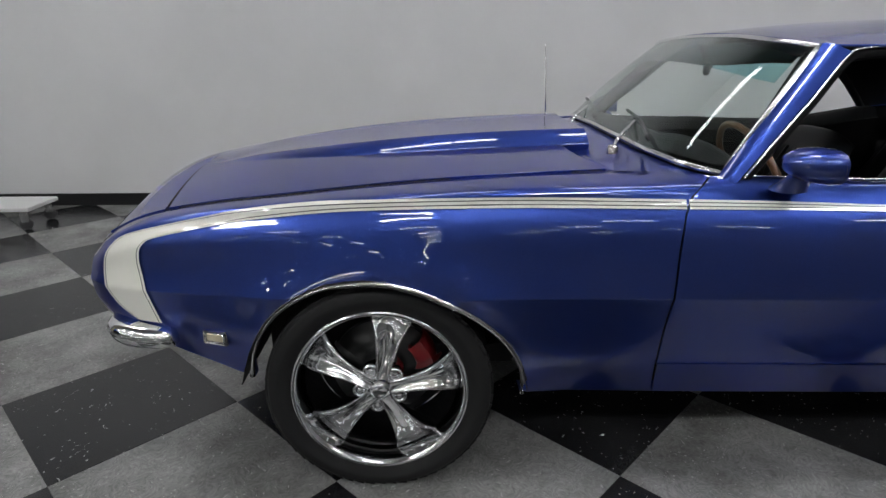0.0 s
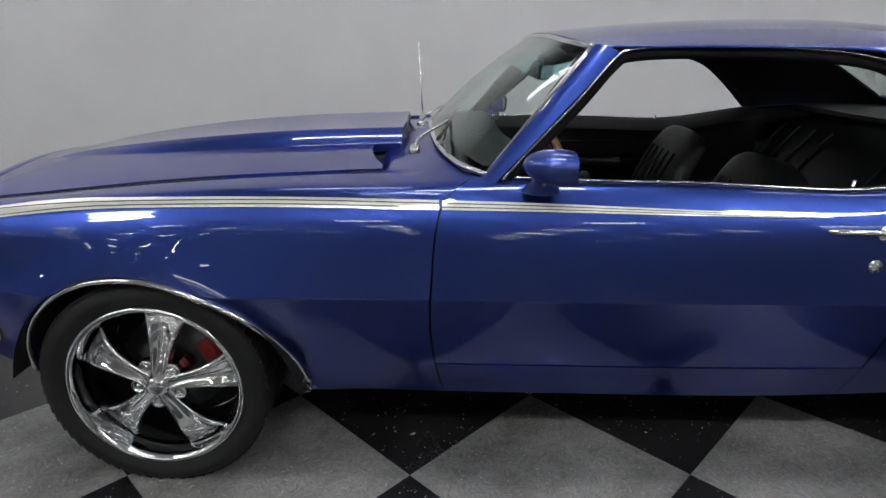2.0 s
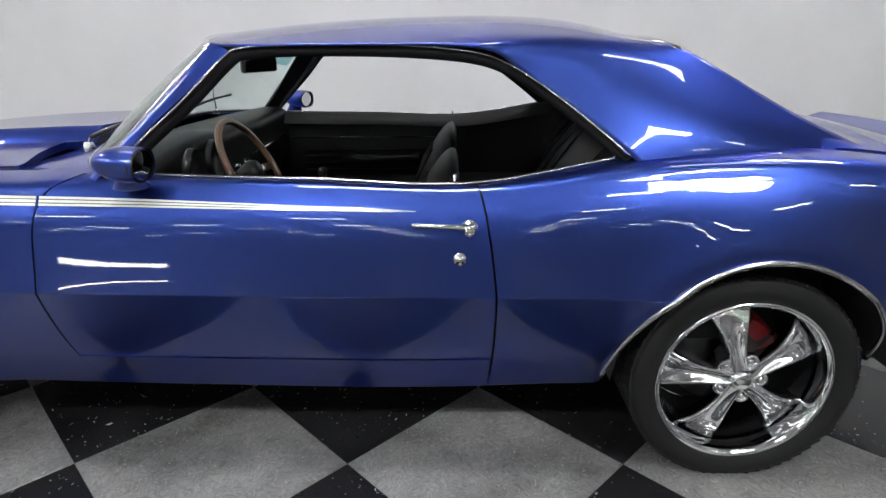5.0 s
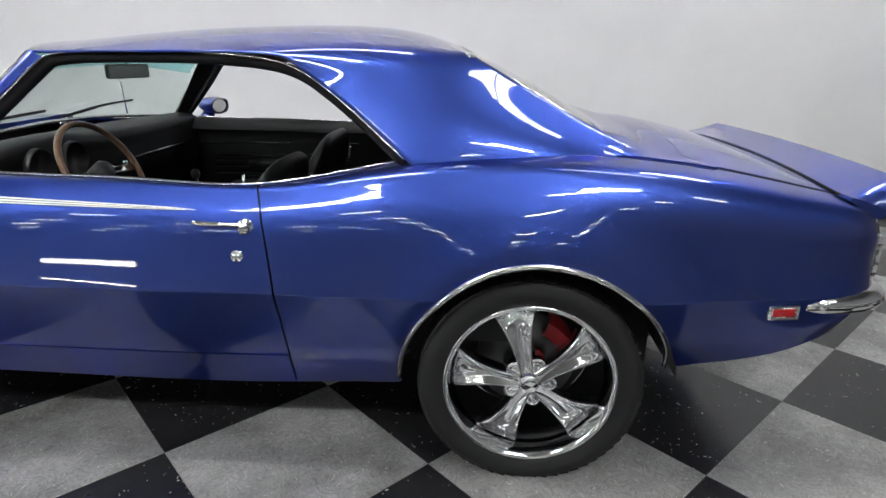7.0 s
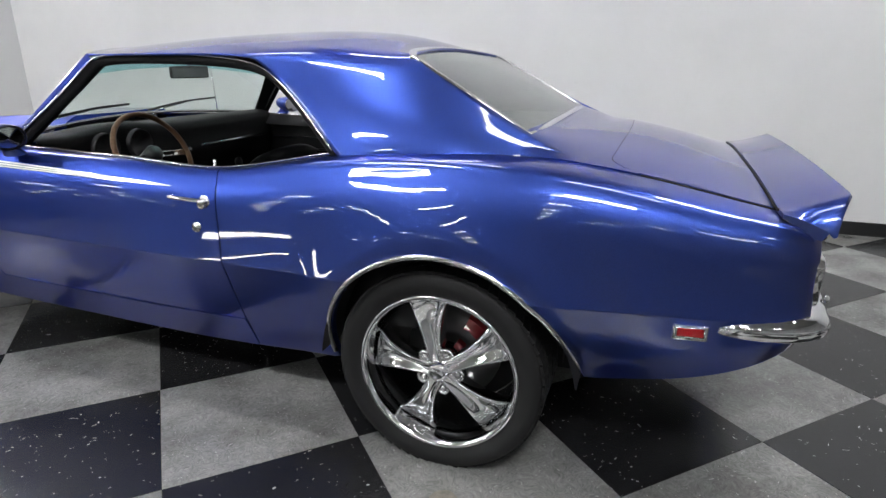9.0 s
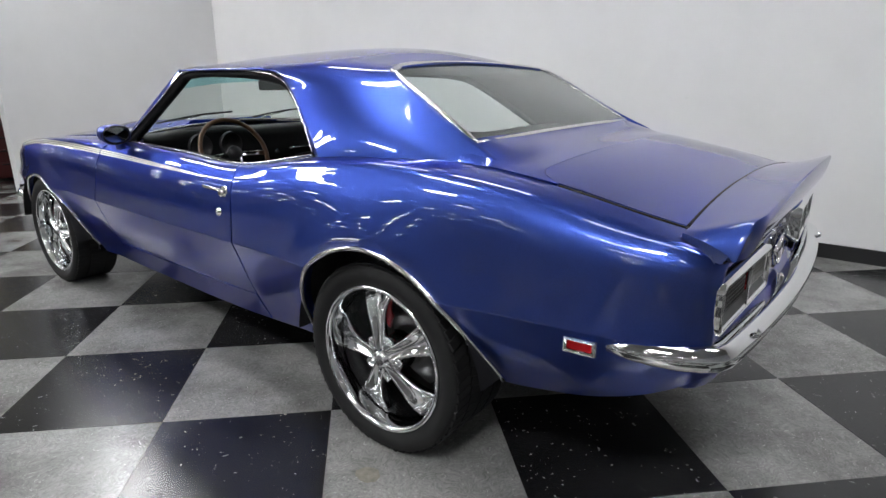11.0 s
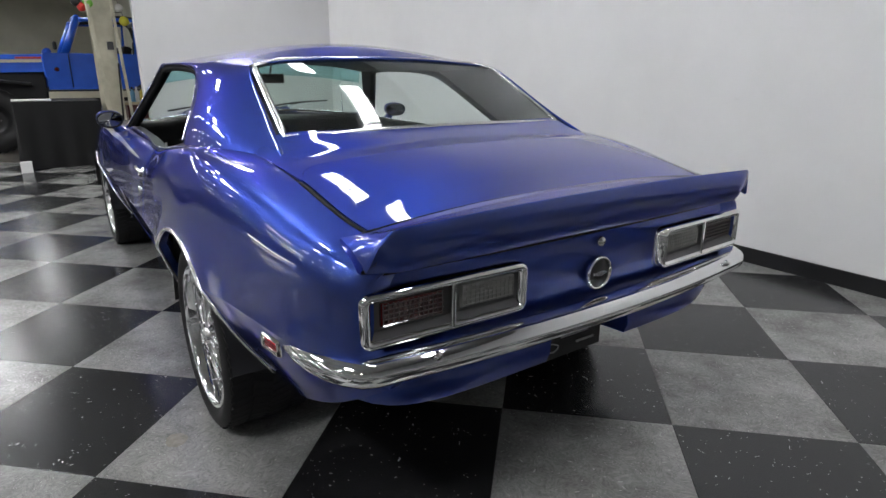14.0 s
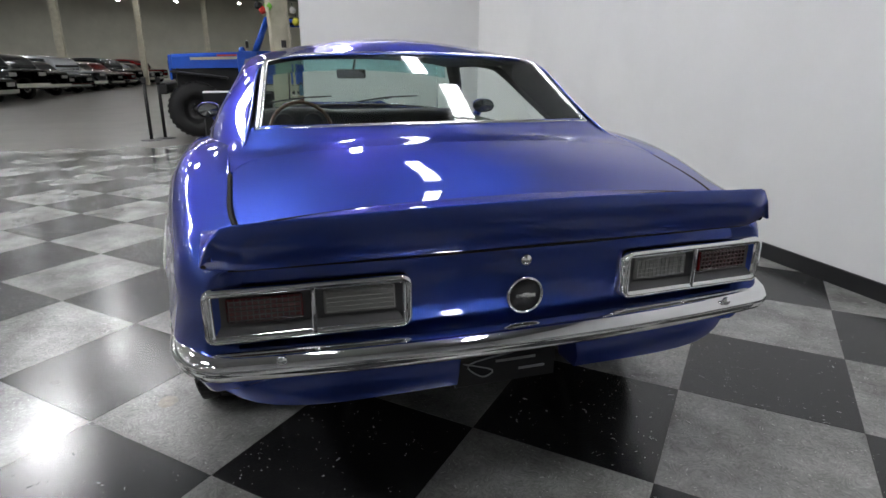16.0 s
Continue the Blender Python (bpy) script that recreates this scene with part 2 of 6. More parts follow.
def fair(*knots, length=0.6, ends=0.22):
    """A curve through the knots with its short waves drawn flat, so that reflections run evenly."""
    f = curve(*knots)
    xs = np.linspace(knots[0][0], knots[-1][0], 321)
    ys = np.array([f(x) for x in xs])
    D = np.diff(np.eye(len(xs)), 3, axis=0)
    stiff = (length / (2 * np.pi * (xs[1] - xs[0]))) ** 6
    weight = np.where((xs < xs[0] + ends) | (xs > xs[-1] - ends), 400.0, 1.0)
    ys = np.linalg.solve(np.diag(weight) + stiff * D.T @ D, weight * ys)

    def g(x):
        u = min(max((x - xs[0]) / (xs[1] - xs[0]), 0.0), len(xs) - 1.001)
        i = int(u)
        p = [ys[min(max(i + k, 0), len(xs) - 1)] for k in (-1, 0, 1, 2)]
        u -= i
        return float(p[1] + 0.5 * u * (p[2] - p[0] + u * (2 * p[0] - 5 * p[1] + 4 * p[2] - p[3] + u * (3 * (p[1] - p[2]) + p[3] - p[0]))))
    return g


def spline(values):
    """A twice-smooth function through evenly numbered values."""
    ys = np.array(values, float)
    n = len(ys)
    A = np.eye(n) * 4
    A[0, 0] = A[-1, -1] = 2
    for i in range(n - 1):
        A[i, i + 1] = A[i + 1, i] = 1
    rhs = np.zeros_like(ys)
    rhs[1:-1] = 3 * (ys[2:] - ys[:-2])
    rhs[0], rhs[-1] = 3 * (ys[1] - ys[0]), 3 * (ys[-1] - ys[-2])
    t = np.linalg.solve(A, rhs)

    def f(x):
        x = min(max(x, 0.0), n - 1.0)
        i = min(int(x), n - 2)
        u = x - i
        return ((1 + 2 * u) * (1 - u) ** 2 * ys[i] + u * (1 - u) ** 2 * t[i] + u * u * (3 - 2 * u) * ys[i + 1] + u * u * (u - 1) * t[i + 1])
    return f


def along(points, n):
    """n places evenly along a smooth line through the points."""
    f = curve(*[(i, p) for i, p in enumerate(points)])
    return [tuple(f(u)) for u in np.linspace(0, len(points) - 1, n)]


def empty(name, at=(0, 0, 0)):
    ob = new(name)
    ob.location = at
    ob.empty_display_size = 0.2
    return ob


# ---------------------------------------------------------------- the hall
def wall_box(name, size, at, mat, label):
    return tagged(obj(name, box(size, at), mat, smooth=False), label, "wall", kind="structure")


SIDE_Y, FRONT_X, HALL_Z = 2.55, -3.52, 6.6
wall_box("wall_side", (16.0, 0.16, 4.8), (4.4, SIDE_Y + 0.08, 2.4), WALL, "plain white painted showroom wall beside the car")
wall_box("wall_front", (0.16, 2.62, 4.8), (FRONT_X - 0.08, 1.32, 2.4), WALL, "plain white painted partition wall ahead of the car")
tagged(obj("baseboard", box((15.9, 0.014, 0.10), (4.43, SIDE_Y - 0.007, 0.05)), BASE, smooth=False), "black vinyl baseboard along the white wall", "baseboard", kind="structure")
tagged(obj("baseboard", box((0.014, 2.53, 0.10), (FRONT_X + 0.007, 1.27, 0.05)), BASE, smooth=False), "black vinyl baseboard along the white partition", "baseboard", kind="structure")
wall_box("wall_hall_far", (0.3, 42.0, HALL_Z), (-52.0, -16.0, HALL_Z / 2), HALLWALL, "cream hall wall far behind the parked cars")
wall_box("wall_hall_right", (64.0, 0.3, HALL_Z), (-20.0, 4.8, HALL_Z / 2), HALLWALL, "cream hall wall")
# unseen walls, their grey set by how bright the car's reflections should be
wall_box("wall_hall_left", (64.0, 0.3, HALL_Z), (-20.0, -36.8, HALL_Z / 2), UNSEEN_WALL, "unseen hall wall, its grey set for the car's reflections")
wall_box("wall_hall_rear", (0.3, 42.0, HALL_Z), (12.2, -16.0, HALL_Z / 2), UNSEEN_WALL, "unseen hall wall, its grey set for the car's reflections")
tagged(obj("ceiling", box((65.0, 42.0, 0.2), (-20.0, -16.0, HALL_Z + 0.1)), CEIL, smooth=False), "pale grey hall ceiling with rows of lights", "ceiling", kind="structure")
tagged(obj("floor", box((65.0, 42.0, 0.2), (-20.0, -16.0, -0.106)), CONCRETE, smooth=False), "polished grey concrete hall floor", "floor", kind="structure")

# ---------------------------------------------------------------- lights of the hall
NEAR_GLOW = glow("bright_diffuser", (0.97, 0.98, 1.0), 92.0)
FAR_GLOW = glow("high_hall_diffuser", (0.97, 0.98, 1.0), 52.0)
LOW_GLOW = glow("low_bay_diffuser", (0.97, 0.98, 1.0), 22.0)
HOUSING = material("white_lamp_housing", (0.75, 0.75, 0.75), 0.4)


def fixture(z, tubes):
    f = empty("ceiling_light")
    tagged(f, "hanging fluorescent fixture with a %s bright diffuser" % ("broad" if tubes == 4 else "narrow"), "ceiling light", "hall lights", "")
    wide = 0.09 * tubes
    part("housing", box((1.26, wide + 0.06, 0.05), (0, 0, 0.034)), HOUSING, f, smooth=False)
    part("diffuser", box((1.20, wide, 0.012), (0, 0, 0)), FAR_GLOW if z > 5 else (NEAR_GLOW if z > 3.8 else LOW_GLOW), f, smooth=False)
    if z < 5:
        for x in (-0.2, 0.2):
            part("cross_bar", box((0.022, wide, 0.016), (x, 0, -0.015)), HOUSING, f, smooth=False)
        if tubes == 4:
            part("middle_bar", box((1.20, 0.022, 0.016), (0, 0, -0.032)), HOUSING, f, smooth=False)
    for x in (-0.5, 0.5):
        part("cable", tube([(x, 0, 0.05), (x, 0, HALL_Z - z)], 0.004, 5), HOUSING, f)
    return f


# the spot at x 5.0 is an unseen fill lamp added for the rear
spots = [(-3.4, -3.9, 4.0, 4), (4.2, -3.8, 4.0, 4), (1.75, 1.05, 3.5, 2), (-0.02, 0.92, 3.79, 2), (0.5, -3.9, 4.0, 2), (-2.9, 0.4, 4.0, 2), (1.3, -1.15, 4.0, 2), (3.9, -0.6, 3.79, 2), (5.0, 0.9, 4.0, 2)]
spots += [(-11.3, -2.5, 5.8, 4), (-10.8, -4.7, 5.8, 4), (-8.0, -3.4, 5.8, 4), (-7.2, -5.0, 5.8, 4), (-16.5, -3.2, 5.8, 4)]
spots += [(x, -1.5, 5.8, 2) for x in range(-46, -15, 5)]
spots += [(x, y, 5.8, 2) for x in range(-46, 12, 5) for y in (-6, -10, -15, -20, -26, -32)]
for kind in sorted({s[2:] for s in spots}):
    here = [s for s in spots if s[2:] == kind]
    lamp = fixture(*kind)
    lamp.matrix_basis = pose(*here[0][:3])
    for s in here[1:]:
        copy_thing(lamp, pose(*s[:3]))
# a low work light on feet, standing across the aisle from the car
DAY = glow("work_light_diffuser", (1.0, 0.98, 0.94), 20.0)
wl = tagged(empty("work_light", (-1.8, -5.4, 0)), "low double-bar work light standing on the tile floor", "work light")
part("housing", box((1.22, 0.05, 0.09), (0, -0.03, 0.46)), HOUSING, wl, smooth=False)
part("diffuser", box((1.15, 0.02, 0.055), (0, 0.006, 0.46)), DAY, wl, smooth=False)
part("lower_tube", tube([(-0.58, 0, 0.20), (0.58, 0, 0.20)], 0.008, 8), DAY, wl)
for x in (-0.60, 0.60):
    part("post", tube([(x, -0.03, 0.01), (x, -0.03, 0.50)], 0.008, 8), BLACK, wl)
    part("foot", box((0.05, 0.36, 0.02), (x, -0.03, 0.01)), HOUSING, wl, smooth=False)

# ---------------------------------------------------------------- the car: shape of its side
WIDE = fair((-0.84, 0.672), (-0.78, 0.722), (-0.68, 0.765), (-0.5, 0.815), (-0.2, 0.862), (0.1, 0.886), (0.5, 0.892), (1.0, 0.899), (1.5, 0.907),
             (2.0, 0.914), (2.4, 0.926), (2.75, 0.928), (3.1, 0.900), (3.4, 0.858), (3.6, 0.822), (3.68, 0.790), (3.715, 0.752), length=0.5)
WAIST = curve((-0.84, 0.60), (0.0, 0.615), (1.4, 0.605), (2.75, 0.605), (3.74, 0.60))
SILL_LINE = fair((-0.84, 0.46), (-0.7, 0.43), (-0.5, 0.375), (-0.36, 0.34), (0.45, 0.315), (1.2, 0.302), (2.0, 0.306), (2.34, 0.33), (3.12, 0.40), (3.35, 0.395),
             (3.55, 0.43), (3.66, 0.48), (3.74, 0.53))
TOPW = fair((-0.84, 0.585), (-0.78, 0.645), (-0.65, 0.715), (-0.4, 0.765), (0.0, 0.80), (0.45, 0.808), (0.85, 0.808), (1.0, 0.802), (1.5, 0.812), (2.0, 0.825),
             (2.25, 0.828), (2.5, 0.822), (2.8, 0.81), (3.2, 0.785), (3.5, 0.755), (3.66, 0.735), (3.715, 0.695), length=0.42)
TOPZ = fair((-0.84, 0.675), (-0.78, 0.715), (-0.65, 0.775), (-0.45, 0.822), (-0.2, 0.852), (0.05, 0.872), (0.4, 0.889), (0.85, 0.893), (1.2, 0.895), (1.6, 0.889), (1.95, 0.880),
             (2.1, 0.890), (2.3, 0.922), (2.5, 0.944), (2.8, 0.955), (3.1, 0.938), (3.35, 0.894), (3.55, 0.852), (3.66, 0.828), (3.715, 0.80), length=0.5)
INW = fair((-0.84, 0.54), (-0.70, 0.60), (-0.6, 0.64), (-0.4, 0.66), (0.0, 0.665), (0.62, 0.665), (0.8, 0.70), (0.93, 0.765), (1.1, 0.770), (1.5, 0.780), (2.0, 0.796),
            (2.2, 0.775), (2.45, 0.745), (2.7, 0.70), (3.0, 0.695), (3.3, 0.69), (3.6, 0.67), (3.715, 0.63), length=0.3)
INZ = fair((-0.84, 0.695), (-0.7, 0.765), (-0.6, 0.797), (-0.34, 0.834), (0.06, 0.876), (0.4, 0.897), (0.65, 0.907), (0.93, 0.910), (1.2, 0.899), (1.6, 0.893), (2.0, 0.884),
            (2.15, 0.905), (2.4, 0.95), (2.7, 0.968), (3.0, 0.962), (3.2, 0.936), (3.37, 0.906), (3.5, 0.879), (3.6, 0.855), (3.66, 0.84), (3.715, 0.815))
ARCHES = ((0.012, 0.375, 0.418, 0.285, 0.377, 2.5, 1.7), (2.757, 0.388, 0.416, 0.285, 0.427, 2.0, 1.95))


def tuck(x):
    """How far the lower body turns in under the car, from 0 at nose and tail to 1 between them."""
    a, b = min(max((x + 0.32) / 0.50, 0), 1), min(max((3.54 - x) / 0.42, 0), 1)
    return a * a * (3 - 2 * a) * b * b * (3 - 2 * b)


def SILL(x):
    return SILL_LINE(x) - 0.068 * tuck(x)


def arch(x):
    """Height of a wheel arch's edge at x, or 0 beside the arches."""
    for mid, front, rear, low, high, pf, pr in ARCHES:
        a = front if x < mid else rear
        u = abs(x - mid) / a
        if u < 1:
            return low + high * (1 - u ** (pf if x < mid else pr)) ** 0.5
    return 0.0


def section(x):
    wm, zm, zb, ws, zs = WIDE(x), WAIST(x), SILL(x), TOPW(x), TOPZ(x)
    k = min(max((x - 2.6) / 0.5, 0), 1)
    k = k * k * (3 - 2 * k)
    n = min(max((0.70 - x) / 0.6, 0), 1)
    j = max(k, n * n * (3 - 2 * n))
    t = tuck(x)
    pts = [(wm - 0.068 + 0.006 * j - 0.088 * t, zb), (wm - 0.036 + 0.016 * j - 0.036 * t, zb + (0.42 + 0.04 * j + 0.04 * t) * (zm - zb)), (wm, zm), (wm - 0.0172 + 0.002 * k, zm + 0.38 * (zs - zm)), (wm + (ws - wm) * (0.40 - 0.12 * k), zm + (0.70 + 0.02 * k) * (zs - zm)),
           (wm + (ws - wm) * (0.74 - 0.17 * k), zm + (0.90 + 0.02 * k) * (zs - zm)), (ws, zs), (INW(x), INZ(x))]
    low = curve((0, pts[0]), (1, pts[1]), (2, pts[2]))
    high = spline(pts[2:])
    return lambda s: low(s) if s < 2 else high(s - 2)


def flank(x, s):
    """Half-width and height of the body at x; s runs from 0 (sill) to 7 (inner top edge)."""
    w, z = section(x)(s)
    for mid, front, rear, low, high, pf, pr in ARCHES:
        a = front if x < mid else rear
        u, v = (x - mid) / (a + 0.045), (z - low) / (high + 0.045)
        r = math.hypot(u, v)
        if z > low - 0.1 and s < 5:
            w += 0.011 * math.exp(-((r - 0.96) / 0.15) ** 2)
    return w, z


def s_at(x, z):
    lo, hi = 0.0, 6.0
    f = section(x)
    for _ in range(24):
        mid = (lo + hi) / 2
        lo, hi = (mid, hi) if f(mid)[1] < z else (lo, mid)
    return lo


GAP_DOOR_F = curve((0, 0.835), (0.7, 0.812), (1.5, 0.797), (2.5, 0.802), (3.4, 0.808), (4.4, 0.822), (5.2, 0.842), (6, 0.872), (7, 0.915))
GAP_DOOR_R = curve((0, 2.03), (1, 2.04), (2, 2.04), (3, 2.028), (4, 2.014), (5, 2.002), (6, 1.992), (7, 1.985))


def side_panel(name, lo, hi, sign, mat, parent, stations, rows=26, label="", top=7.0, z_min=0.0, nose=False, tail=False):
    """A body side panel between two seams, given as functions of the section's height."""
    P = []
    for u in stations:
        col = []
        x0 = lo(3) + (hi(3) - lo(3)) * u
        z_low = max(arch(x0), z_min)
        s0 = s_at(x0, z_low) if z_low > SILL(x0) else 0.0
        lower = [s0 + (1.97 - s0) * v for v in np.linspace(0, 1, 9)] if s0 < 1.9 else [s0 + (2.0 - s0) * 0.98 * v for v in np.linspace(0, 1, 9)] if s0 < 2 else [s0 + 0.0001 * v for v in range(9)]
        start = max(s0 + 0.002, 2.0)
        for s in lower + [start + (top - start) * v for v in [0, 0.006] + list(np.linspace(0.05, 1, rows - 9))]:
            x = lo(s) + (hi(s) - lo(s)) * u
            w, z = flank(x, s)
            col.append((x, sign * w, z))
        x, y, z = col[0]
        P.append([(x, y - sign * 0.022, z + 0.002)] + col)
    if nose:
        P.insert(0, [(x + 0.004, y - sign * 0.012, z) for x, y, z in P[0]])
        P.insert(0, [(x + 0.030, y - sign * 0.050, z) for x, y, z in P[1]])
    if tail:
        P.append([(x + 0.003, y - sign * 0.012, z) for x, y, z in P[-1]])
        P.append([(x - 0.015, y - sign * 0.070, z) for x, y, z in P[-2]])
    # an inner skin closes each station's line; the first and last stations are capped
    rings = [col + [(x, y - sign * 0.005, z - 0.003) for x, y, z in reversed(col)] for col in P]
    bm = sheet(rings, close_v=True)
    bm.verts.ensure_lookup_table()
    m = len(rings[0])
    for first in (0, (len(rings) - 1) * m):
        for k in range(m // 2 - 1):
            bm.faces.new([bm.verts[first + q] for q in (k, k + 1, m - 2 - k, m - 1 - k)])
    bmesh.ops.recalc_face_normals(bm, faces=bm.faces)
    return split(part(name, bm, mat, parent, label), 38)


def stations_round(x0, x1, n=70):
    """Fractions from x0 to x1, closer together where a wheel arch begins and ends."""
    xs = set(np.linspace(x0, x1, n))
    for mid, front, rear, low, high, pf, pr in ARCHES:
        for k in np.linspace(0, np.pi, 49):
            a = front if k > np.pi / 2 else rear
            x = mid + a * math.cos(k) * 0.99999
            if x0 < x < x1:
                xs.add(x)
        for e in (mid - front - 0.0005, mid + rear + 0.0005):
            if x0 < e < x1:
                xs.add(e)
    return [(x - x0) / (x1 - x0) for x in sorted(xs)]


car = empty("muscle_car", (1.4, 0, 0))
tagged(car, "glossy metallic blue two-door muscle coupe with chrome wheels and open windows", "car")
car.matrix_parent_inverse = Matrix()


def fix(ob):
    """Keep a part where it was drawn though its car stands elsewhere."""
    ob.matrix_parent_inverse = Matrix.Translation(-car.location)
    return ob


def cpart(name, bm, mat, label="", smooth=True, parent=None):
    ob = part(name, bm, mat, parent or car, label, smooth)
    return fix(ob) if parent is None else ob


def const(v):
    return lambda s: v


G = 0.0028
doors = {}
for sign in (-1, 1):
    x0, x1 = -0.838, 0.805
    f = side_panel("front_fender", const(x0), lambda s: GAP_DOOR_F(s) - G, sign, PAINT, car, stations_round(x0, 0.802, 70), nose=True)
    fix(f)
    d = side_panel("door", lambda s: GAP_DOOR_F(s) + G, lambda s: GAP_DOOR_R(s) - G, sign, PAINT, car, np.linspace(0, 1, 30), label="blue car door with its window rolled down", z_min=0.367)
    fix(d)
    doors[sign] = d
    q = side_panel("quarter_panel", lambda s: GAP_DOOR_R(s) + G, const(3.715), sign, PAINT, car, stations_round(2.031, 3.715, 60), tail=True)
    fix(q)
    # dark inner skin behind the seams
    P = []
    for u in stations_round(-0.8, 3.70, 60):
        x = -0.8 + 4.5 * u
        zl = arch(x) + 0.004 if arch(x) > 0 else 0
        s0 = s_at(x, zl) if zl > SILL(x) else 0.0
        P.append([(x, sign * (flank(x, s)[0] - 0.022), flank(x, s)[1] - 0.004) for s in np.linspace(s0, 6.0, 10)])
    fix(part("inner_body_side", sheet(P), DARK, car))
    # painted sill under the door
    P = []
    s1 = s_at(1.4, 0.361)
    for u in np.linspace(0, 1, 30):
        col = []
        for q in np.linspace(s1, 0, 9):
            x = GAP_DOOR_F(q) + G + (GAP_DOOR_R(q) - GAP_DOOR_F(q) - 2 * G) * u
            col.append((x, sign * flank(x, q)[0], flank(x, q)[1]))
        P.append([(col[0][0], col[0][1] - sign * 0.012, col[0][2] + 0.002)] + col)
    solid(fix(part("door_sill", sheet(P), PAINT, car)), 0.005)
    # rocker strip under the doors
    P = []
    for x in np.linspace(0.43, 2.36, 30):
        w, z = flank(x, 0)
        P.append([(x, sign * (w - 0.004), z + 0.035), (x, sign * (w + 0.001), z + 0.012), (x, sign * (w - 0.004), z - 0.006), (x, sign * (w - 0.03), z - 0.016), (x, sign * (w - 0.09), z - 0.018)])
    fix(part("rocker", sheet(P), PAINT, car))
    # chrome lips round the wheel arches
    for mid, front, rear, low, high, pf, pr in ARCHES:
        pts = []
        for k in np.linspace(0.01, 0.99, 60):
            a = math.pi * (1 - k)
            x = mid + (front if a > math.pi / 2 else rear) * math.cos(a)
            z = arch(x)
            s = s_at(x, z)
            pts.append((x, sign * (flank(x, s)[0] + 0.002), z - 0.004))
        pts = [p for p in pts if p[2] > SILL(p[0]) - 0.012]
        for end, k in ((pts[0], 0), (pts[-1], -1)):
            x = end[0]
            zb = SILL(x) + 0.01
            if zb < end[2] - 0.02:
                extra = (x, sign * (flank(x, 0.3)[0] + 0.002), zb)
                pts = [extra] + pts if k == 0 else pts + [extra]
        fix(part("wheel_arch_trim", tube(pts, 0.0085, 8), BRIGHT, car, "bright metal wheel arch moulding"))
        # wheel house
        P = []
        for k in np.linspace(0, math.pi, 24):
            x = mid + (front if k > math.pi / 2 else rear) * math.cos(k) * 0.995
            z = max(arch(x) + 0.005, SILL(x) + 0.025)
            P.append([(x, sign * 0.885, z), (x, sign * 0.50, z)])
        fix(part("wheel_house", sheet(P), DARK, car))
        P = [[(mid - front * 0.99, sign * 0.575, z), (mid + rear * 0.99, sign * 0.575, z)] for z in (0.25, 0.50, 0.80)]
        fix(part("inner_fender", sheet(P), DARK, car, smooth=False))

# underside
fix(part("floor_pan", box((3.3, 1.30, 0.05), (1.45, 0, 0.33)), DARK, car, smooth=False))

# ---------------------------------------------------------------- hood, nose, cowl
HOODZ = curve((-0.66, 0.840), (-0.5, 0.866), (-0.3, 0.888), (0.0, 0.908), (0.35, 0.924), (0.66, 0.935))
BULGE = curve((-0.60, 0.845), (-0.5, 0.868), (-0.38, 0.889), (-0.18, 0.916), (0.14, 0.947), (0.57, 0.968), (0.70, 0.971))


def hood_z(x, w):
    edge = INZ(x)
    c = HOODZ(x)
    z = edge + (c - edge) * (1 - (w / 0.665) ** 2)
    # raised centre of the cowl induction hood
    if x > -0.62:
        t = min(max((x + 0.55) / 0.65, 0), 1)
        top_half = 0.17 + 0.085 * t * (2 - t)
        base_half = 0.21 + 0.125 * t * (2 - t)
        e = min(max((base_half - w) / (base_half - top_half), 0), 1)
        dip = 0.004 * (1 - min(w / top_half, 1) ** 2)
        z += max(BULGE(x) - dip - z, 0) * e * (1.3 - 0.3 * e)
    return z


def hood_front(w):
    return -0.668 + 0.066 * (w / 0.62) ** 1.6


HOOD_W = sorted(set(np.round(np.concatenate([np.linspace(0, 0.657, 24), np.linspace(0.15, 0.36, 34)]), 4)))
HOOD_W = [-w for w in reversed(HOOD_W[1:])] + list(HOOD_W)
HOOD_REAR = 0.655
P = []
for w in HOOD_W:
    x0 = hood_front(abs(w)) + 0.003
    a = min(max((abs(w) - 0.36) / 0.26, 0), 1)
    x1 = HOOD_REAR + (0.035 if abs(w) < 0.335 else -0.055 * (1 - a * a))
    col = [(x, w * (1 if x > -0.35 else INW(x) / 0.665), hood_z(x, abs(w))) for x in np.linspace(x0, x1, 46)]
    x, y, z = col[0]
    P.append([(x + 0.004, y, z - 0.02)] + col + [(col[-1][0] - 0.003, col[-1][1], col[-1][2] - 0.022)])
hood = cpart("hood", sheet(P), PAINT, "blue hood with raised cowl induction centre")
solid(hood, 0.004)

# black strips laid in the hood's gaps to stand for their shade
for sign in (-1, 1):
    cpart("hood_gap_shade", tube([(x, sign * (INW(x) - 0.004), INZ(x) - 0.0035) for x in np.linspace(-0.56, 0.65, 40)], 0.0048, 6), SEAL_AND_GAP, "black strip standing for shade in the gap beside the hood")
cpart("hood_gap_shade", tube([(hood_front(abs(w)), w, hood_z(hood_front(abs(w)) + 0.003, abs(w)) - 0.003) for w in np.linspace(-0.61, 0.61, 40)], 0.0042, 6), SEAL_AND_GAP, "black strip standing for shade in the gap ahead of the hood")
# nose between hood and front edge
P = []
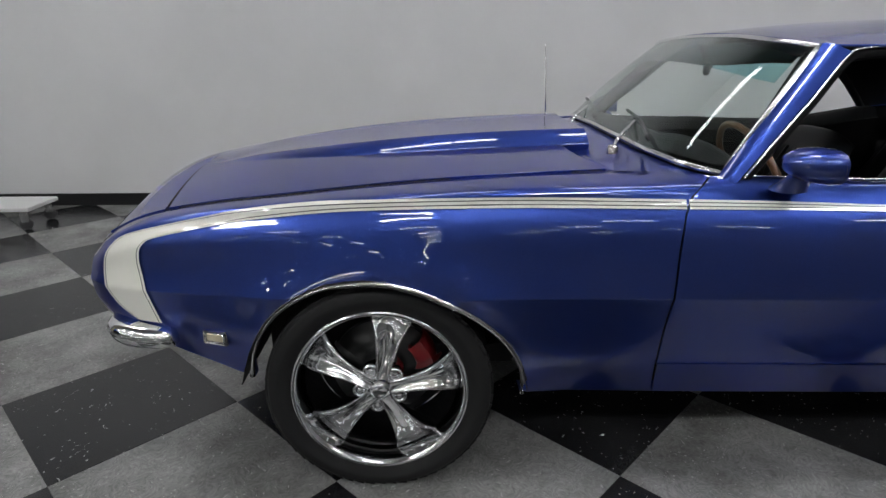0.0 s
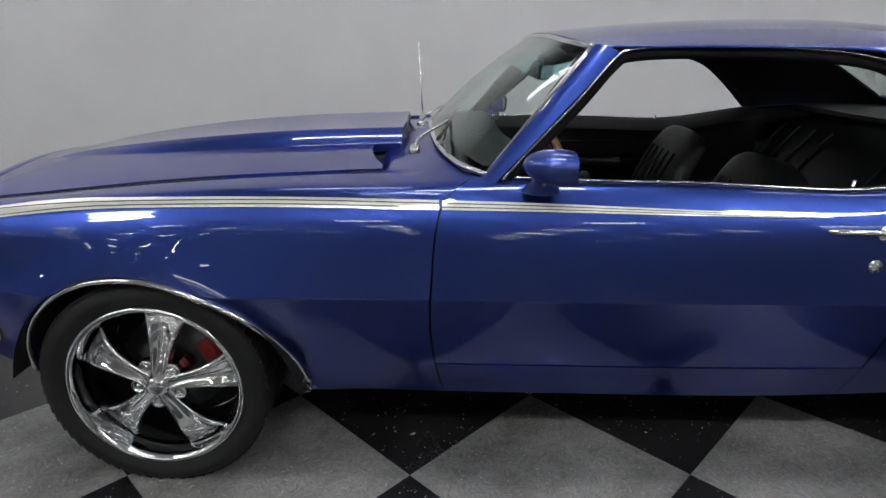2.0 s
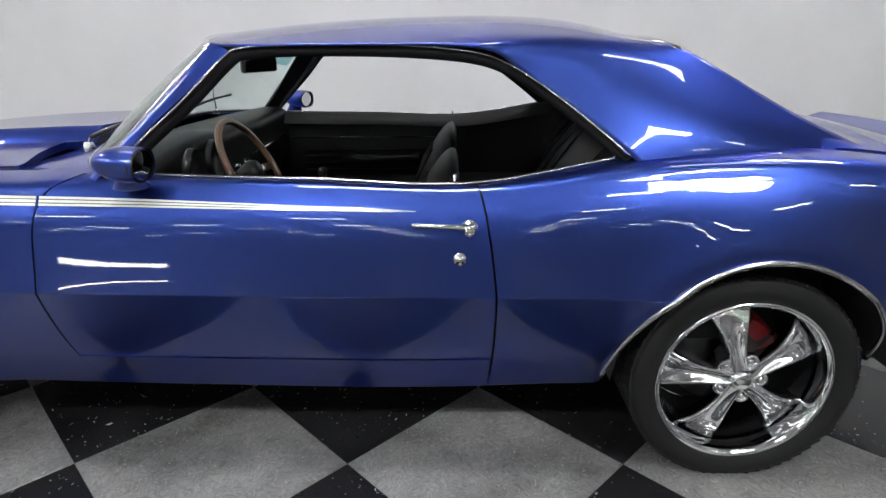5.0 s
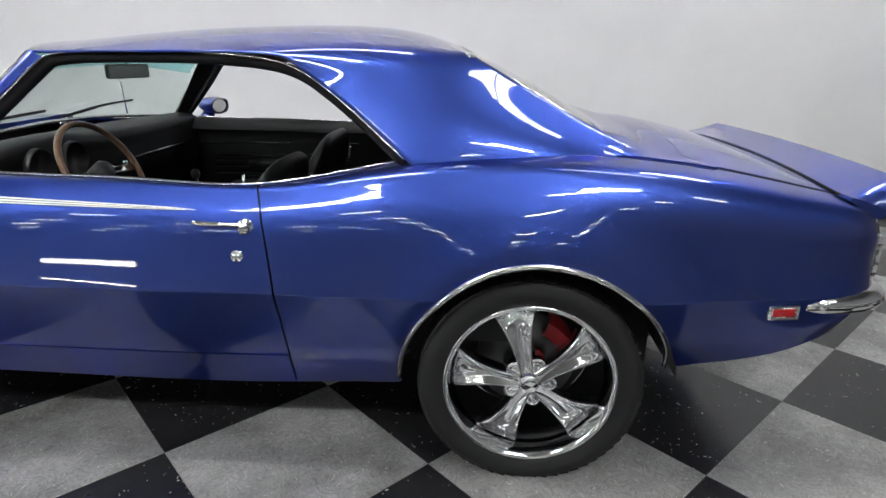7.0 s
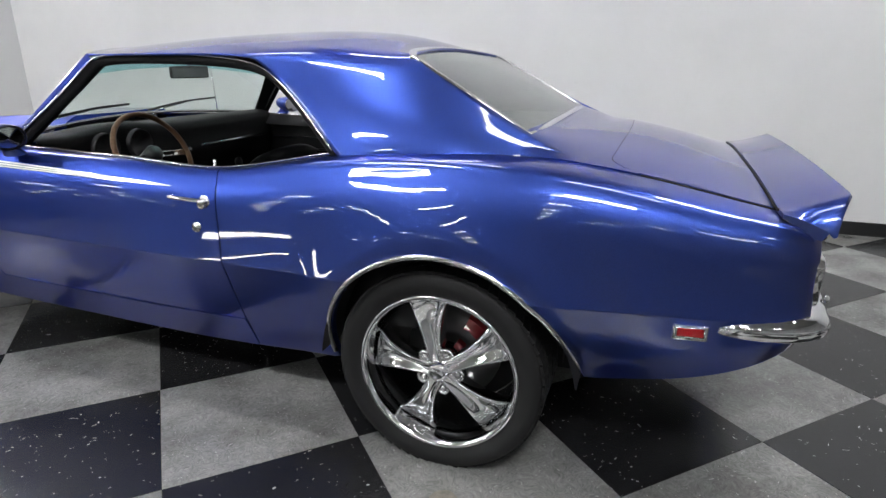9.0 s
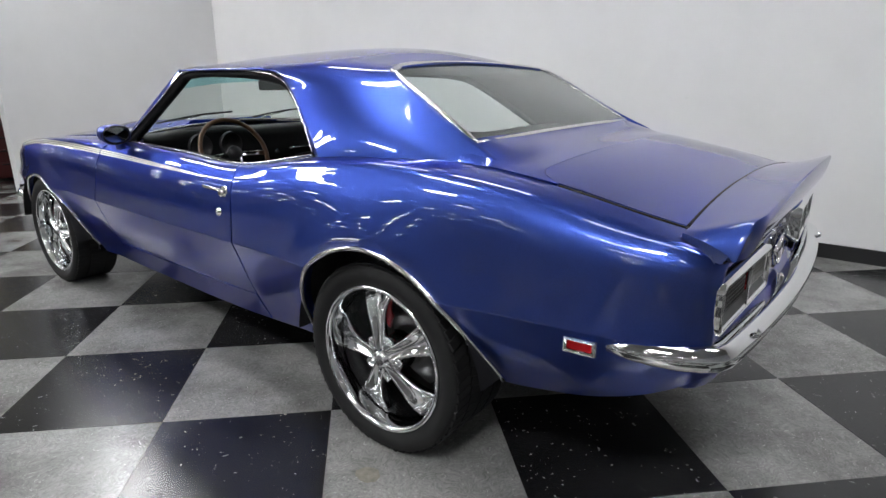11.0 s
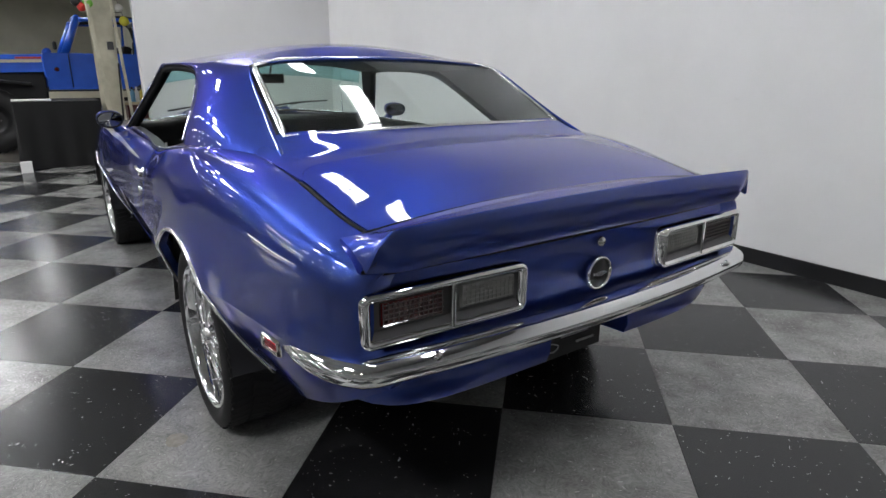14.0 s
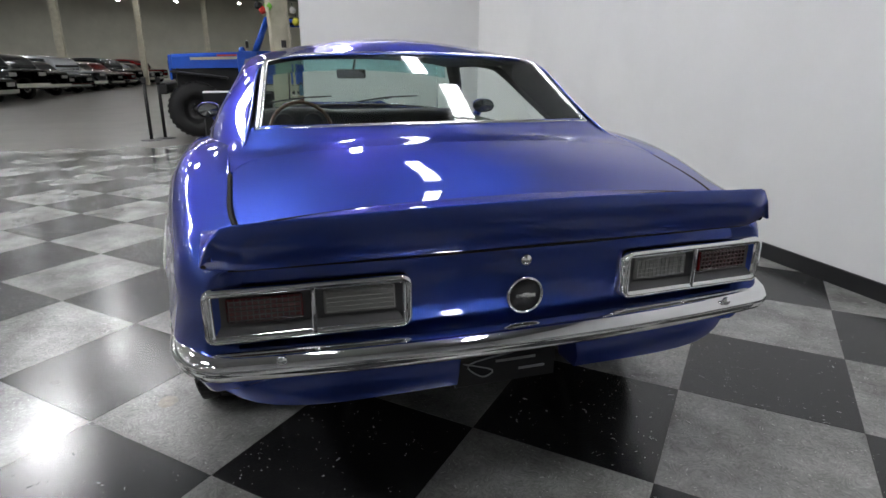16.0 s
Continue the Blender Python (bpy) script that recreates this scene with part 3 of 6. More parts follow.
for f in np.linspace(-1, 1, 49):
    a = abs(f)
    row = []
    x0 = hood_front(a * 0.62) - 0.003
    z0 = hood_z(x0 + 0.003, a * 0.62) - 0.001
    xf = -0.885 + 0.065 * a ** 2
    for u in np.linspace(0, 1, 14):
        x = x0 + (xf - x0) * u
        side = INZ(x) + 0.001
        w = f * (INW(x) + 0.003)
        top = z0 - (z0 - 0.715) * u ** 2.1
        z = top + (side - top) * a ** 3.2
        row.append((x, w, z))
    x, w, z = row[-1]
    row += [(x - 0.004, w, z - 0.018), (x + 0.006, w, z - 0.04), (x + 0.05, w, z - 0.05)]
    P.append(row)
solid(cpart("header_panel", sheet(P), PAINT), 0.004)
# grille and front valance
cpart("grille", box((0.04, 1.22, 0.17), (-0.80, 0, 0.575)), BLACK, "black grille", False)
P = []
for w in np.linspace(-0.74, 0.74, 31):
    xf = -0.80 + 0.16 * abs(w / 0.74) ** 3
    up = 0.075 * abs(w / 0.74) ** 4
    P.append([(xf, w, 0.50), (xf + 0.01, w, 0.44 + 0.5 * up), (xf + 0.05, w, 0.385 + up), (xf + 0.11, w, 0.36 + up)])
solid(cpart("front_valance", sheet(P), PAINT), 0.004)


def bumper(x_mid, x_end, z, sign_x, y_half, wrap, height, name, label):
    """A slim curved chrome bumper with wrapped ends."""
    path = []
    for a in np.linspace(-1, 1, 61):
        t = abs(a)
        k = min(max((t - 0.80) / 0.20, 0), 1)
        ang = k * math.pi / 2
        y0 = y_half - 0.10
        if t <= 0.80:
            y = t / 0.80 * y0
            x = x_mid - sign_x * 0.05 * (t / 0.80) ** 2
        else:
            y = y0 + 0.10 * math.sin(ang)
            x = x_mid - sign_x * 0.05 - sign_x * wrap * (1 - math.cos(ang)) ** 0.9
        path.append((x, math.copysign(y, a), z))
    prof = [(-0.045, height * 0.36), (-0.016, height * 0.48), (0.010, height * 0.44), (0.026, height * 0.22), (0.030, -height * 0.05), (0.023, -height * 0.32), (0.006, -height * 0.5), (-0.02, -height * 0.52), (-0.045, -height * 0.44)]
    prof = along([(a, b, 0) for a, b in prof], 22)
    P = []
    for i, (x, y, zz) in enumerate(path):
        a, b = path[max(i - 1, 0)], path[min(i + 1, len(path) - 1)]
        d = Vector((b[0] - a[0], b[1] - a[1], 0)).normalized()
        out = Vector((d.y, -d.x, 0)) * (1 if sign_x > 0 else -1)
        end = min(min(i, len(path) - 1 - i) / 3.0, 1.0)
        sc = 0.70 + 0.30 * math.sqrt(min(end, 1))
        P.append([(x + out.x * o * sc, y + out.y * o * sc, zz + h * sc) for o, h, _ in prof])
    bm = sheet(P)
    bm.verts.ensure_lookup_table()
    for ring in (0, len(path) - 1):
        vs = [bm.verts[ring * len(prof) + k] for k in range(len(prof))]
        bm.faces.new(vs)
    return cpart(name, bm, CHROME, label)


fb = bumper(-0.815, -0.60, 0.466, -1, 0.80, 0.20, 0.072, "front_bumper", "slim chrome front bumper")
rb = bumper(3.79, 3.5, 0.578, 1, 0.82, 0.24, 0.066, "rear_bumper", "slim chrome rear bumper")
for y in (-0.588, 0.588):
    b = part("bumper_bolt", lathe([(0.0, -0.006), (0.009, -0.005), (0.012, 0.002), (0.012, 0.004)], 16), CHROME, rb)
    b.matrix_basis = pose(3.787, y, 0.600, 0, 0, 90)

# cowl panel between hood and windshield
WS_LOW = curve((0.0, (0.785, 0.962)), (0.3, (0.80, 0.952)), (0.55, (0.84, 0.934)), (0.70, (0.905, 0.919)), (0.745, (0.95, 0.912)))
WS_TOP = curve((0.0, (1.165, 1.274)), (0.3, (1.175, 1.267)), (0.5, (1.195, 1.250)), (0.60, (1.240, 1.236)))
P = []
for f in np.linspace(-1, 1, 41):
    a = abs(f)
    xl, zl = WS_LOW(a * 0.745)
    w0 = f * 0.69
    row = []
    for u in np.linspace(0.22, 1, 8):
        x = 0.60 + (xl - 0.005 - 0.60) * u
        w = (1 - u) * w0 + u * f * 0.745
        row.append((x, w, 0.897 + (zl - 0.012 - 0.897) * u))
    P.append([(row[0][0], row[0][1], row[0][2] - 0.03)] + row)
cpart("cowl_panel", sheet(P), PAINT)
cpart("cowl_well", sheet([[(x, w, 0.874) for w in np.linspace(-0.66, 0.66, 9)] for x in (0.54, 0.62, 0.70)]), BLACK, "black well behind the hood", False)
for sign in (-1, 1):
    for i in range(15):
        cpart("cowl_louvre", box((0.060, 0.006, 0.004), (0.634, sign * (0.345 + 0.016 * i), 0.893), turn=pose(0, 0, 0, 0, -8, 0)), BRIGHT, smooth=False)
# flat black sheet as the shaded inside of the intake opening
bm = sheet([[(0.684, -0.30, 0.950), (0.684, -0.31, 0.90)], [(0.684, 0.30, 0.950), (0.684, 0.31, 0.90)]])
cpart("cowl_intake", bm, BLACK, "black sheet standing for the shaded inside of the cowl intake", False)

# ---------------------------------------------------------------- glass
P = []
for f in np.linspace(-1, 1, 33):
    xl, zl = WS_LOW(abs(f) * 0.745)
    xt, zt = WS_TOP(abs(f) * 0.60)
    col = []
    for u in np.linspace(0, 1, 14):
        b = 0.020 * 4 * u * (1 - u) * (1 - 0.9 * f * f)
        col.append((xl + (xt - xl) * u - b * 0.5, f * (0.745 + (0.60 - 0.745) * u), zl + (zt - zl) * u + b))
    P.append(col)
WS = np.array(P)
ws = cpart("windshield", sheet(P), GLASS, "slightly green windshield glass")
solid(ws, 0.005)
ws.visible_shadow = False
edge = [tuple(p) for p in WS[:, 0]] + [tuple(p) for p in WS[-1, 1:]] + [tuple(p) for p in WS[::-1, -1][1:]] + [tuple(p) for p in WS[0, ::-1][1:-1]]
cpart("windshield_trim", tube(edge, 0.0105, 10, closed=True, flat=0.8), BRIGHT, "bright metal windshield surround")

RG_TOP = curve((0.0, (2.49, 1.262)), (0.3, (2.50, 1.256)), (0.48, (2.53, 1.243)), (0.57, (2.572, 1.222)))
RG_LOW = curve((0.0, (2.968, 1.020)), (0.3, (2.966, 1.018)), (0.5, (2.960, 1.013)), (0.615, (2.948, 1.010)))
P = []
for f in np.linspace(-1, 1, 33):
    xl, zl = RG_LOW(abs(f) * 0.60)
    xt, zt = RG_TOP(abs(f) * 0.556)
    col = []
    for u in np.linspace(0, 1, 14):
        b = 0.012 * 4 * u * (1 - u) * (1 - 0.9 * f * f)
        col.append((xl + (xt - xl) * u + b * 0.4, f * (0.600 + (0.556 - 0.600) * u), zl + (zt - zl) * u + b))
    P.append(col)
RG = np.array(P)
rg = cpart("rear_window", sheet(P), GLASS, "tinted rear window glass")
solid(rg, 0.005)
rg.visible_shadow = False
edge = [tuple(p) for p in RG[:, 0]] + [tuple(p) for p in RG[-1, 1:]] + [tuple(p) for p in RG[::-1, -1][1:]] + [tuple(p) for p in RG[0, ::-1][1:-1]]
cpart("rear_window_trim", tube(edge, 0.014, 10, closed=True, flat=0.55), BRIGHT, "bright metal rear window surround")

# ---------------------------------------------------------------- roof with its rear pillars
ROOF = [  # x, middle height, edge half-width, edge height
    (1.185, 1.283, 0.604, 1.241), (1.29, 1.299, 0.634, 1.236), (1.5, 1.320, 0.641, 1.239), (1.75, 1.333, 0.641, 1.239), (2.0, 1.338, 0.634, 1.236),
    (2.17, 1.334, 0.603, 1.250), (2.33, 1.319, 0.574, 1.250), (2.46, 1.290, 0.556, 1.240), (2.56, 1.260, 0.548, 1.234)]
PILLAR = [  # rows down from the roof's edge, each column from side window to rear window
    [(2.055, 0.641, 1.212), (2.215, 0.647, 1.213), (2.37, 0.632, 1.213), (2.495, 0.606, 1.211), (2.595, 0.572, 1.213)],
    [(2.11, 0.648, 1.170), (2.27, 0.666, 1.166), (2.42, 0.662, 1.167), (2.54, 0.634, 1.174), (2.635, 0.588, 1.190)],
    [(2.22, 0.692, 1.100), (2.37, 0.712, 1.098), (2.52, 0.706, 1.100), (2.64, 0.668, 1.108), (2.740, 0.600, 1.132)],
    [(2.315, 0.742, 1.025), (2.46, 0.755, 1.028), (2.61, 0.744, 1.034), (2.74, 0.702, 1.042), (2.850, 0.612, 1.070)],
    [(2.395, 0.784, 0.962), (2.55, 0.776, 0.978), (2.70, 0.758, 0.985), (2.84, 0.716, 0.990), (2.965, 0.630, 1.010)],
    [(2.45, 0.800, 0.905), (2.62, 0.782, 0.925), (2.78, 0.758, 0.932), (2.95, 0.722, 0.935), (3.12, 0.650, 0.948)]]
bm = bmesh.new()
FR = (0.0, 0.38, 0.68, 0.87, 1.0)
for sign in (-1, 1):
    P = []
    for x, zc, we, ze in ROOF:
        rear = min(max((x - 2.3) / 0.3, 0), 1)
        P.append([(x + (0.046 - 0.066 * (1 - f * f) if x < 1.2 else 0) - rear * 0.055 * (1 - f * f) , sign * we * f, zc - (zc - ze) * (f ** 1.85)) for f in FR])
    sheet(P, bm)
    top = [(x, sign * we, ze) for x, zc, we, ze in ROOF[4:]]
    sheet([top] + [[(x, sign * w, z) for x, w, z in row] for row in PILLAR], bm)
bmesh.ops.remove_doubles(bm, verts=bm.verts, dist=0.0005)
bmesh.ops.recalc_face_normals(bm, faces=bm.faces)
roof = cpart("roof", bm, PAINT, "blue steel roof with broad rear pillars")
sub(roof, 3)
solid(roof, 0.006)
# dark headliner
P = [[(x, sign_f * (we - 0.02), zc - 0.03 - (zc - ze) * abs(sign_f) ** 2.4) for sign_f in np.linspace(-1, 1, 13)] for x, zc, we, ze in ROOF[:-1]]
cpart("headliner", sheet(P), VINYL, "black headliner")

# front pillars
for sign in (-1, 1):
    low_a, low_b = (0.938, 0.752, 0.908), (0.966, 0.789, 0.904)
    top_a, top_b = (1.246, 0.603, 1.241), (1.300, 0.635, 1.222)
    P = []
    for u in np.linspace(-0.03, 1.01, 14):
        a = [low_a[k] + (top_a[k] - low_a[k]) * u for k in range(3)]
        b = [low_b[k] + (top_b[k] - low_b[k]) * u for k in range(3)]
        row = []
        for v in np.linspace(0, 1, 7):
            out = 0.006 * math.sin(math.pi * v)
            row.append((a[0] + (b[0] - a[0]) * v - out * 0.4, sign * (a[1] + (b[1] - a[1]) * v + out), a[2] + (b[2] - a[2]) * v + out * 0.5))
        row.append((b[0] - 0.004, sign * (b[1] - 0.03), b[2] - 0.010))
        P.append(row)
    solid(fix(part("front_pillar", sheet(P), PAINT, car)), 0.006)
    P = []
    for u in np.linspace(0.0, 1.0, 10):
        b = [low_b[k] + (top_b[k] - low_b[k]) * u for k in range(3)]
        P.append([(b[0] - 0.002, sign * (b[1] - 0.003), b[2]), (b[0] + 0.024, sign * (b[1] - 0.010), b[2] - 0.004), (b[0] + 0.046 - 0.012 * u, sign * (b[1] - 0.022), b[2] - 0.008), (b[0] + 0.040 - 0.012 * u, sign * (b[1] - 0.050), b[2] - 0.008)])
    solid(fix(part("pillar_seal", sheet(P), SEAL_AND_GAP, car, "black rubber seal behind the front pillar")), 0.006)
    # seal and bright strip round the side opening
    loop = [(0.985, 0.787, 0.905), (1.072, 0.744, 0.99), (1.190, 0.688, 1.10), (1.292, 0.640, 1.205), (1.345, 0.630, 1.228), (1.5, 0.630, 1.236), (1.75, 0.630, 1.233), (1.95, 0.628, 1.218), (2.06, 0.634, 1.190),
            (2.16, 0.668, 1.132), (2.27, 0.720, 1.052), (2.39, 0.785, 0.957)]
    line = along(loop, 60)
    fix(part("door_seal", tube([(x + 0.006, sign * (y - 0.016), z - 0.012) for x, y, z in line], 0.017, 8), SEAL_AND_GAP, car, "black rubber door seal"))
    fix(part("drip_moulding", tube([(x + 0.002, sign * (y + 0.004), z + 0.004) for x, y, z in line], [0.0040] * 16 + [0.0024] * 44, 8), BRIGHT, car, "bright drip moulding"))
    sill = [(x, sign * (INW(x) - 0.002), INZ(x) + 0.004) for x in np.linspace(1.0, 2.39, 40)]
    fix(part("window_sill_trim", tube(sill, 0.0035, 6), BRIGHT, car, "thin bright window sill strip"))
    # inner window shelf
    P = [[(x, sign * (INW(x) - 0.004), INZ(x) + 0.002), (x, sign * (INW(x) - 0.05), INZ(x) - 0.002), (x, sign * (INW(x) - 0.085), INZ(x) - 0.05)] for x in np.linspace(0.96, 2.42, 30)]
    fix(part("inner_sill", sheet(P), VINYL, car))

# ---------------------------------------------------------------- rear deck, trunk, tail
DECKZ = curve((2.90, 1.046), (2.955, 1.022), (3.08, 0.993), (3.21, 0.981), (3.4, 0.943), (3.6, 0.887), (3.70, 0.866))


def deck_z(x, w):
    c, e = DECKZ(x), INZ(x)
    return c + (e - c) * min(w / INW(x), 1.05) ** (2.4 + 10 * max(0.0, (3.10 - x) / 0.15))


def trunk_front(w):
    t = w / 0.68
    k = min(max((t - 0.86) / 0.125, 0), 1)
    return 3.215 - 0.03 * t ** 2 + 0.085 * (1 - math.sqrt(1 - k * k))


P = []
for f in np.sin(np.linspace(-1, 1, 61) * np.pi / 2):
    row = []
    for u in np.linspace(0, 1, 10):
        x0 = RG_LOW(min(abs(f) * 0.70, 0.61))[0] - 0.01
        x1 = trunk_front(abs(f) * 0.68) - 0.004
        x = x0 + (x1 - x0) * u
        w = f * (0.70 - 0.02 * u)
        row.append((x, w, deck_z(x, abs(w))))
    row.append((row[-1][0], row[-1][1], row[-1][2] - 0.015))
    P.append(row)
solid(cpart("rear_deck_panel", sheet(P), PAINT), 0.004)
P = []
for f in np.sin(np.linspace(-1, 1, 61) * np.pi / 2):
    row = []
    for u in np.linspace(0, 1, 22):
        x0, x1 = trunk_front(abs(f) * 0.68) + 0.003, 3.69
        x = x0 + (x1 - x0) * u
        w = f * (INW(x) - 0.016)
        row.append((x, w, deck_z(x, abs(w))))
    P.append([(row[0][0], row[0][1], row[0][2] - 0.015)] + row)
solid(cpart("trunk_lid", sheet(P), PAINT, "blue trunk lid"), 0.004)
# dark sheet under the lid, so that its seams read as shaded
cpart("trunk_seam_backing", sheet([[(x, w, deck_z(x, abs(w)) - 0.022) for w in np.linspace(-0.71, 0.71, 30)] for x in np.linspace(3.1, 3.70, 20)]), DARK)

# shade of the lid's seams and of the wing's front edge, as black strips
for sign in (-1, 1):
    cpart("trunk_gap_shade", tube([(x, sign * (INW(x) - 0.008), INZ(x) - 0.003) for x in np.linspace(3.275, 3.64, 24)], 0.0068, 6), SEAL_AND_GAP, "black strip standing for shade in the trunk lid seam")
cpart("trunk_gap_shade", tube([(trunk_front(abs(w)), w, deck_z(trunk_front(abs(w)), abs(w)) - 0.0025) for w in 0.672 * np.sin(np.linspace(-1, 1, 60) * np.pi / 2)], 0.0042, 6), SEAL_AND_GAP, "black strip standing for shade in the trunk lid seam")
cpart("wing_gap_shade", tube([(3.598 + 0.015 * (w / 0.7) ** 2, w, deck_z(3.60, min(abs(w), 0.66)) + 0.002) for w in np.linspace(-0.67, 0.67, 40)], 0.0042, 6), SEAL_AND_GAP, "black strip standing for shade at the spoiler foot")
for sign in (-1, 1):
    cpart("wing_gap_shade", tube([(3.612, sign * 0.672, INZ(3.612) + 0.006), (3.64, sign * 0.70, INZ(3.64) + 0.004), (3.69, sign * 0.722, INZ(3.69) - 0.002), (3.718, sign * 0.73, 0.805)], [0.004, 0.006, 0.009, 0.006], 8), SEAL_AND_GAP, "black strip standing for shade at the spoiler foot")

# tail panel
P = []
for w in np.linspace(-0.735, 0.735, 41):
    a = abs(w) / 0.735
    xb = 3.722 - 0.022 * a ** 2
    P.append([(xb - 0.05, w, 0.868 - 0.03 * a ** 4), (xb - 0.012, w, 0.842 - 0.03 * a ** 4), (xb - 0.006, w, 0.80), (xb - 0.012, w, 0.70), (xb - 0.016, w, 0.615), (xb - 0.02, w, 0.56), (xb - 0.05, w, 0.53)])
solid(cpart("tail_panel", sheet(P), PAINT, "blue tail panel"), 0.004)
# rear valance
P = []
for w in sorted(list(np.linspace(-0.765, 0.765, 41)) + [-0.160, -0.150, 0.174, 0.184]):
    a = abs(w) / 0.765
    xb = 3.715 - 0.09 * a ** 6
    drop = 0.425 + 0.075 * a ** 10
    if -0.155 < w < 0.18:  # notch over the plate
        P.append([(xb - 0.03, w, 0.57), (xb, w, 0.535), (xb - 0.002, w, 0.518), (xb - 0.012, w, 0.508), (xb - 0.10, w, 0.502)])
        continue
    P.append([(xb - 0.03, w, 0.57), (xb, w, 0.52), (xb, w, drop + 0.03), (xb - 0.012, w, drop), (xb - 0.10, w, drop - 0.006)])
solid(cpart("rear_valance", sheet(P), PAINT), 0.004)

# spoiler: a thin wing with swept ends
P = []
for w in np.linspace(-0.735, 0.735, 61):
    a = abs(w)
    k = min(max((a - 0.655) / 0.08, 0), 1)
    top = 0.918 - 0.012 * (a / 0.66) ** 2 - 0.085 * k ** 2.6
    back = 3.772 - 0.036 * k
    front = 3.60 + 0.015 * (a / 0.7) ** 2
    zf = deck_z(front, min(a, 0.66)) + 0.002
    low = 0.800
    row = [(front, w, zf - 0.004), (front + 0.003, w, zf + 0.005)]
    for u in (0.2, 0.4, 0.6, 0.8, 0.93):
        row.append((front + (back - front) * u, w, zf + 0.005 + (top - zf - 0.005) * u ** 1.4))
    P.append(row + [(back, w, top), (back + 0.004, w, top - 0.006), (back - 0.004, w, top - 0.5 * (top - low)), (back - 0.014, w, low + 0.02), (back - 0.026, w, low), (back - 0.045, w, low + 0.004)])
bm = sheet(P)
bm.verts.ensure_lookup_table()
n = len(P[0])
for ring in (0, len(P) - 1):
    bm.faces.new([bm.verts[ring * n + k] for k in range(n)])
sp = cpart("spoiler", bm, PAINT, "blue ducktail rear spoiler")
split(sp, 45)

# black strip in place of the shaded gap under the spoiler
cpart("spoiler_gap_shade", tube([(3.7275 - 0.022 * (abs(w) / 0.735) ** 2, w, 0.794) for w in np.linspace(-0.70, 0.70, 40)], 0.008, 8), SEAL_AND_GAP, "black strip standing for the shaded gap below the spoiler")

# tail lights
def frame_bm(y0, y1, z0, z1, x0, x1, t, r=0.02):
    """A rounded rectangular ring."""
    def ring(o, x):
        pts = []
        for cy, cz, a0 in ((y1 - r, z1 - r, 0), (y0 + r, z1 - r, 90), (y0 + r, z0 + r, 180), (y1 - r, z0 + r, 270)):
            for k in range(6):
                a = radians(a0 + k * 18)
                pts.append((x, cy + (r - o) * math.cos(a), cz + (r - o) * math.sin(a)))
        return pts
    rr = [ring(0, x0), ring(0.002, x1 - 0.004), ring(t * 0.4, x1), ring(t * 0.8, x1 - 0.004), ring(t, x0)]
    return sheet(np.array(rr).transpose(1, 0, 2), close_u=True)


for sign in (-1, 1):
    y_in, y_out = 0.281, 0.744
    lo, hi = sorted((sign * y_in, sign * y_out))
    tl = cpart("tail_light", frame_bm(lo, hi, 0.622, 0.757, 3.684, 3.732, 0.027, 0.026), CHROME, "chrome framed tail light with red and clear lenses")
    part("lamp_cup", box((0.012, hi - lo - 0.02, 0.118), (3.709, (lo + hi) / 2, 0.688)), LAMPCUP, tl, smooth=False)
    bm = bmesh.new()
    for y0, y1, z0, z1 in ((lo + 0.02, hi - 0.02, 0.640, 0.664),):
        sheet([[(3.729, y0, z0), (3.729, y1, z0)], [(3.7165, y0 + 0.015, z1), (3.7165, y1 - 0.015, z1)]], bm)
    part("lamp_ledge", bm, LAMPCUP, tl, smooth=False)
    mid = sign * 0.508
    rounded(part("divider", box((0.022, 0.012, 0.118), (3.720, mid, 0.688)), CHROME, tl, smooth=False), 0.003)
    for name, a, b, mat in (("red_lens", 0.53, 0.695, REDLENS), ("clear_lens", 0.32, 0.486, CLEARLENS)):
        y0, y1 = sorted((sign * a, sign * b))
        lens = part(name, box((0.012, y1 - y0, 0.060), (3.716, (y0 + y1) / 2, 0.700)), mat, tl, smooth=False)
        rounded(lens, 0.006)
        bm = bmesh.new()
        for i in range(13):
            box((0.004, 0.002, 0.052), (3.7225, y0 + (i + 0.5) * (y1 - y0) / 13, 0.700), bm)
        for i in range(5):
            box((0.004, y1 - y0 - 0.01, 0.002), (3.7225, (y0 + y1) / 2, 0.678 + i * 0.011), bm)
        part("lens_ribs", bm, LAMPCUP if name == "red_lens" else mat, lens, smooth=False)
    tl.matrix_basis = Matrix.Translation((3.707, sign * 0.51, 0)) @ Matrix.Rotation(radians(2.4 * sign), 4, 'Z') @ Matrix.Translation((-3.70, -sign * 0.51, 0))

badge = cpart("round_badge", lathe([(0.0, -0.004), (0.042, -0.004), (0.044, 0.0)], 40), BLACK, "round black tail badge with chrome ring")
badge.matrix_basis = pose(3.722, 0.012, 0.662, 0, 0, 90)
r = part("badge_ring", lathe([(0.042, 0.0), (0.043, -0.009), (0.047, -0.010), (0.050, -0.006), (0.050, 0.004)], 40), CHROME, badge)
bm = box((0.052, 0.006, 0.009), (0, -0.007, 0))
box((0.018, 0.008, 0.016), (0, -0.007, 0), bm)
part("badge_bar", bm, CHROME, badge, smooth=False)
lk = cpart("trunk_lock", lathe([(0.0, -0.010), (0.008, -0.010), (0.009, -0.007), (0.013, -0.007), (0.015, -0.003), (0.015, 0.004)], 24), CHROME)
lk.matrix_basis = pose(3.722, 0.012, 0.755, 0, 0, 90)
plate = cpart("dealer_plate", box((0.012, 0.30, 0.112), (3.622, 0.012, 0.420)), BLACK, "black dealer plate with pale script", False)

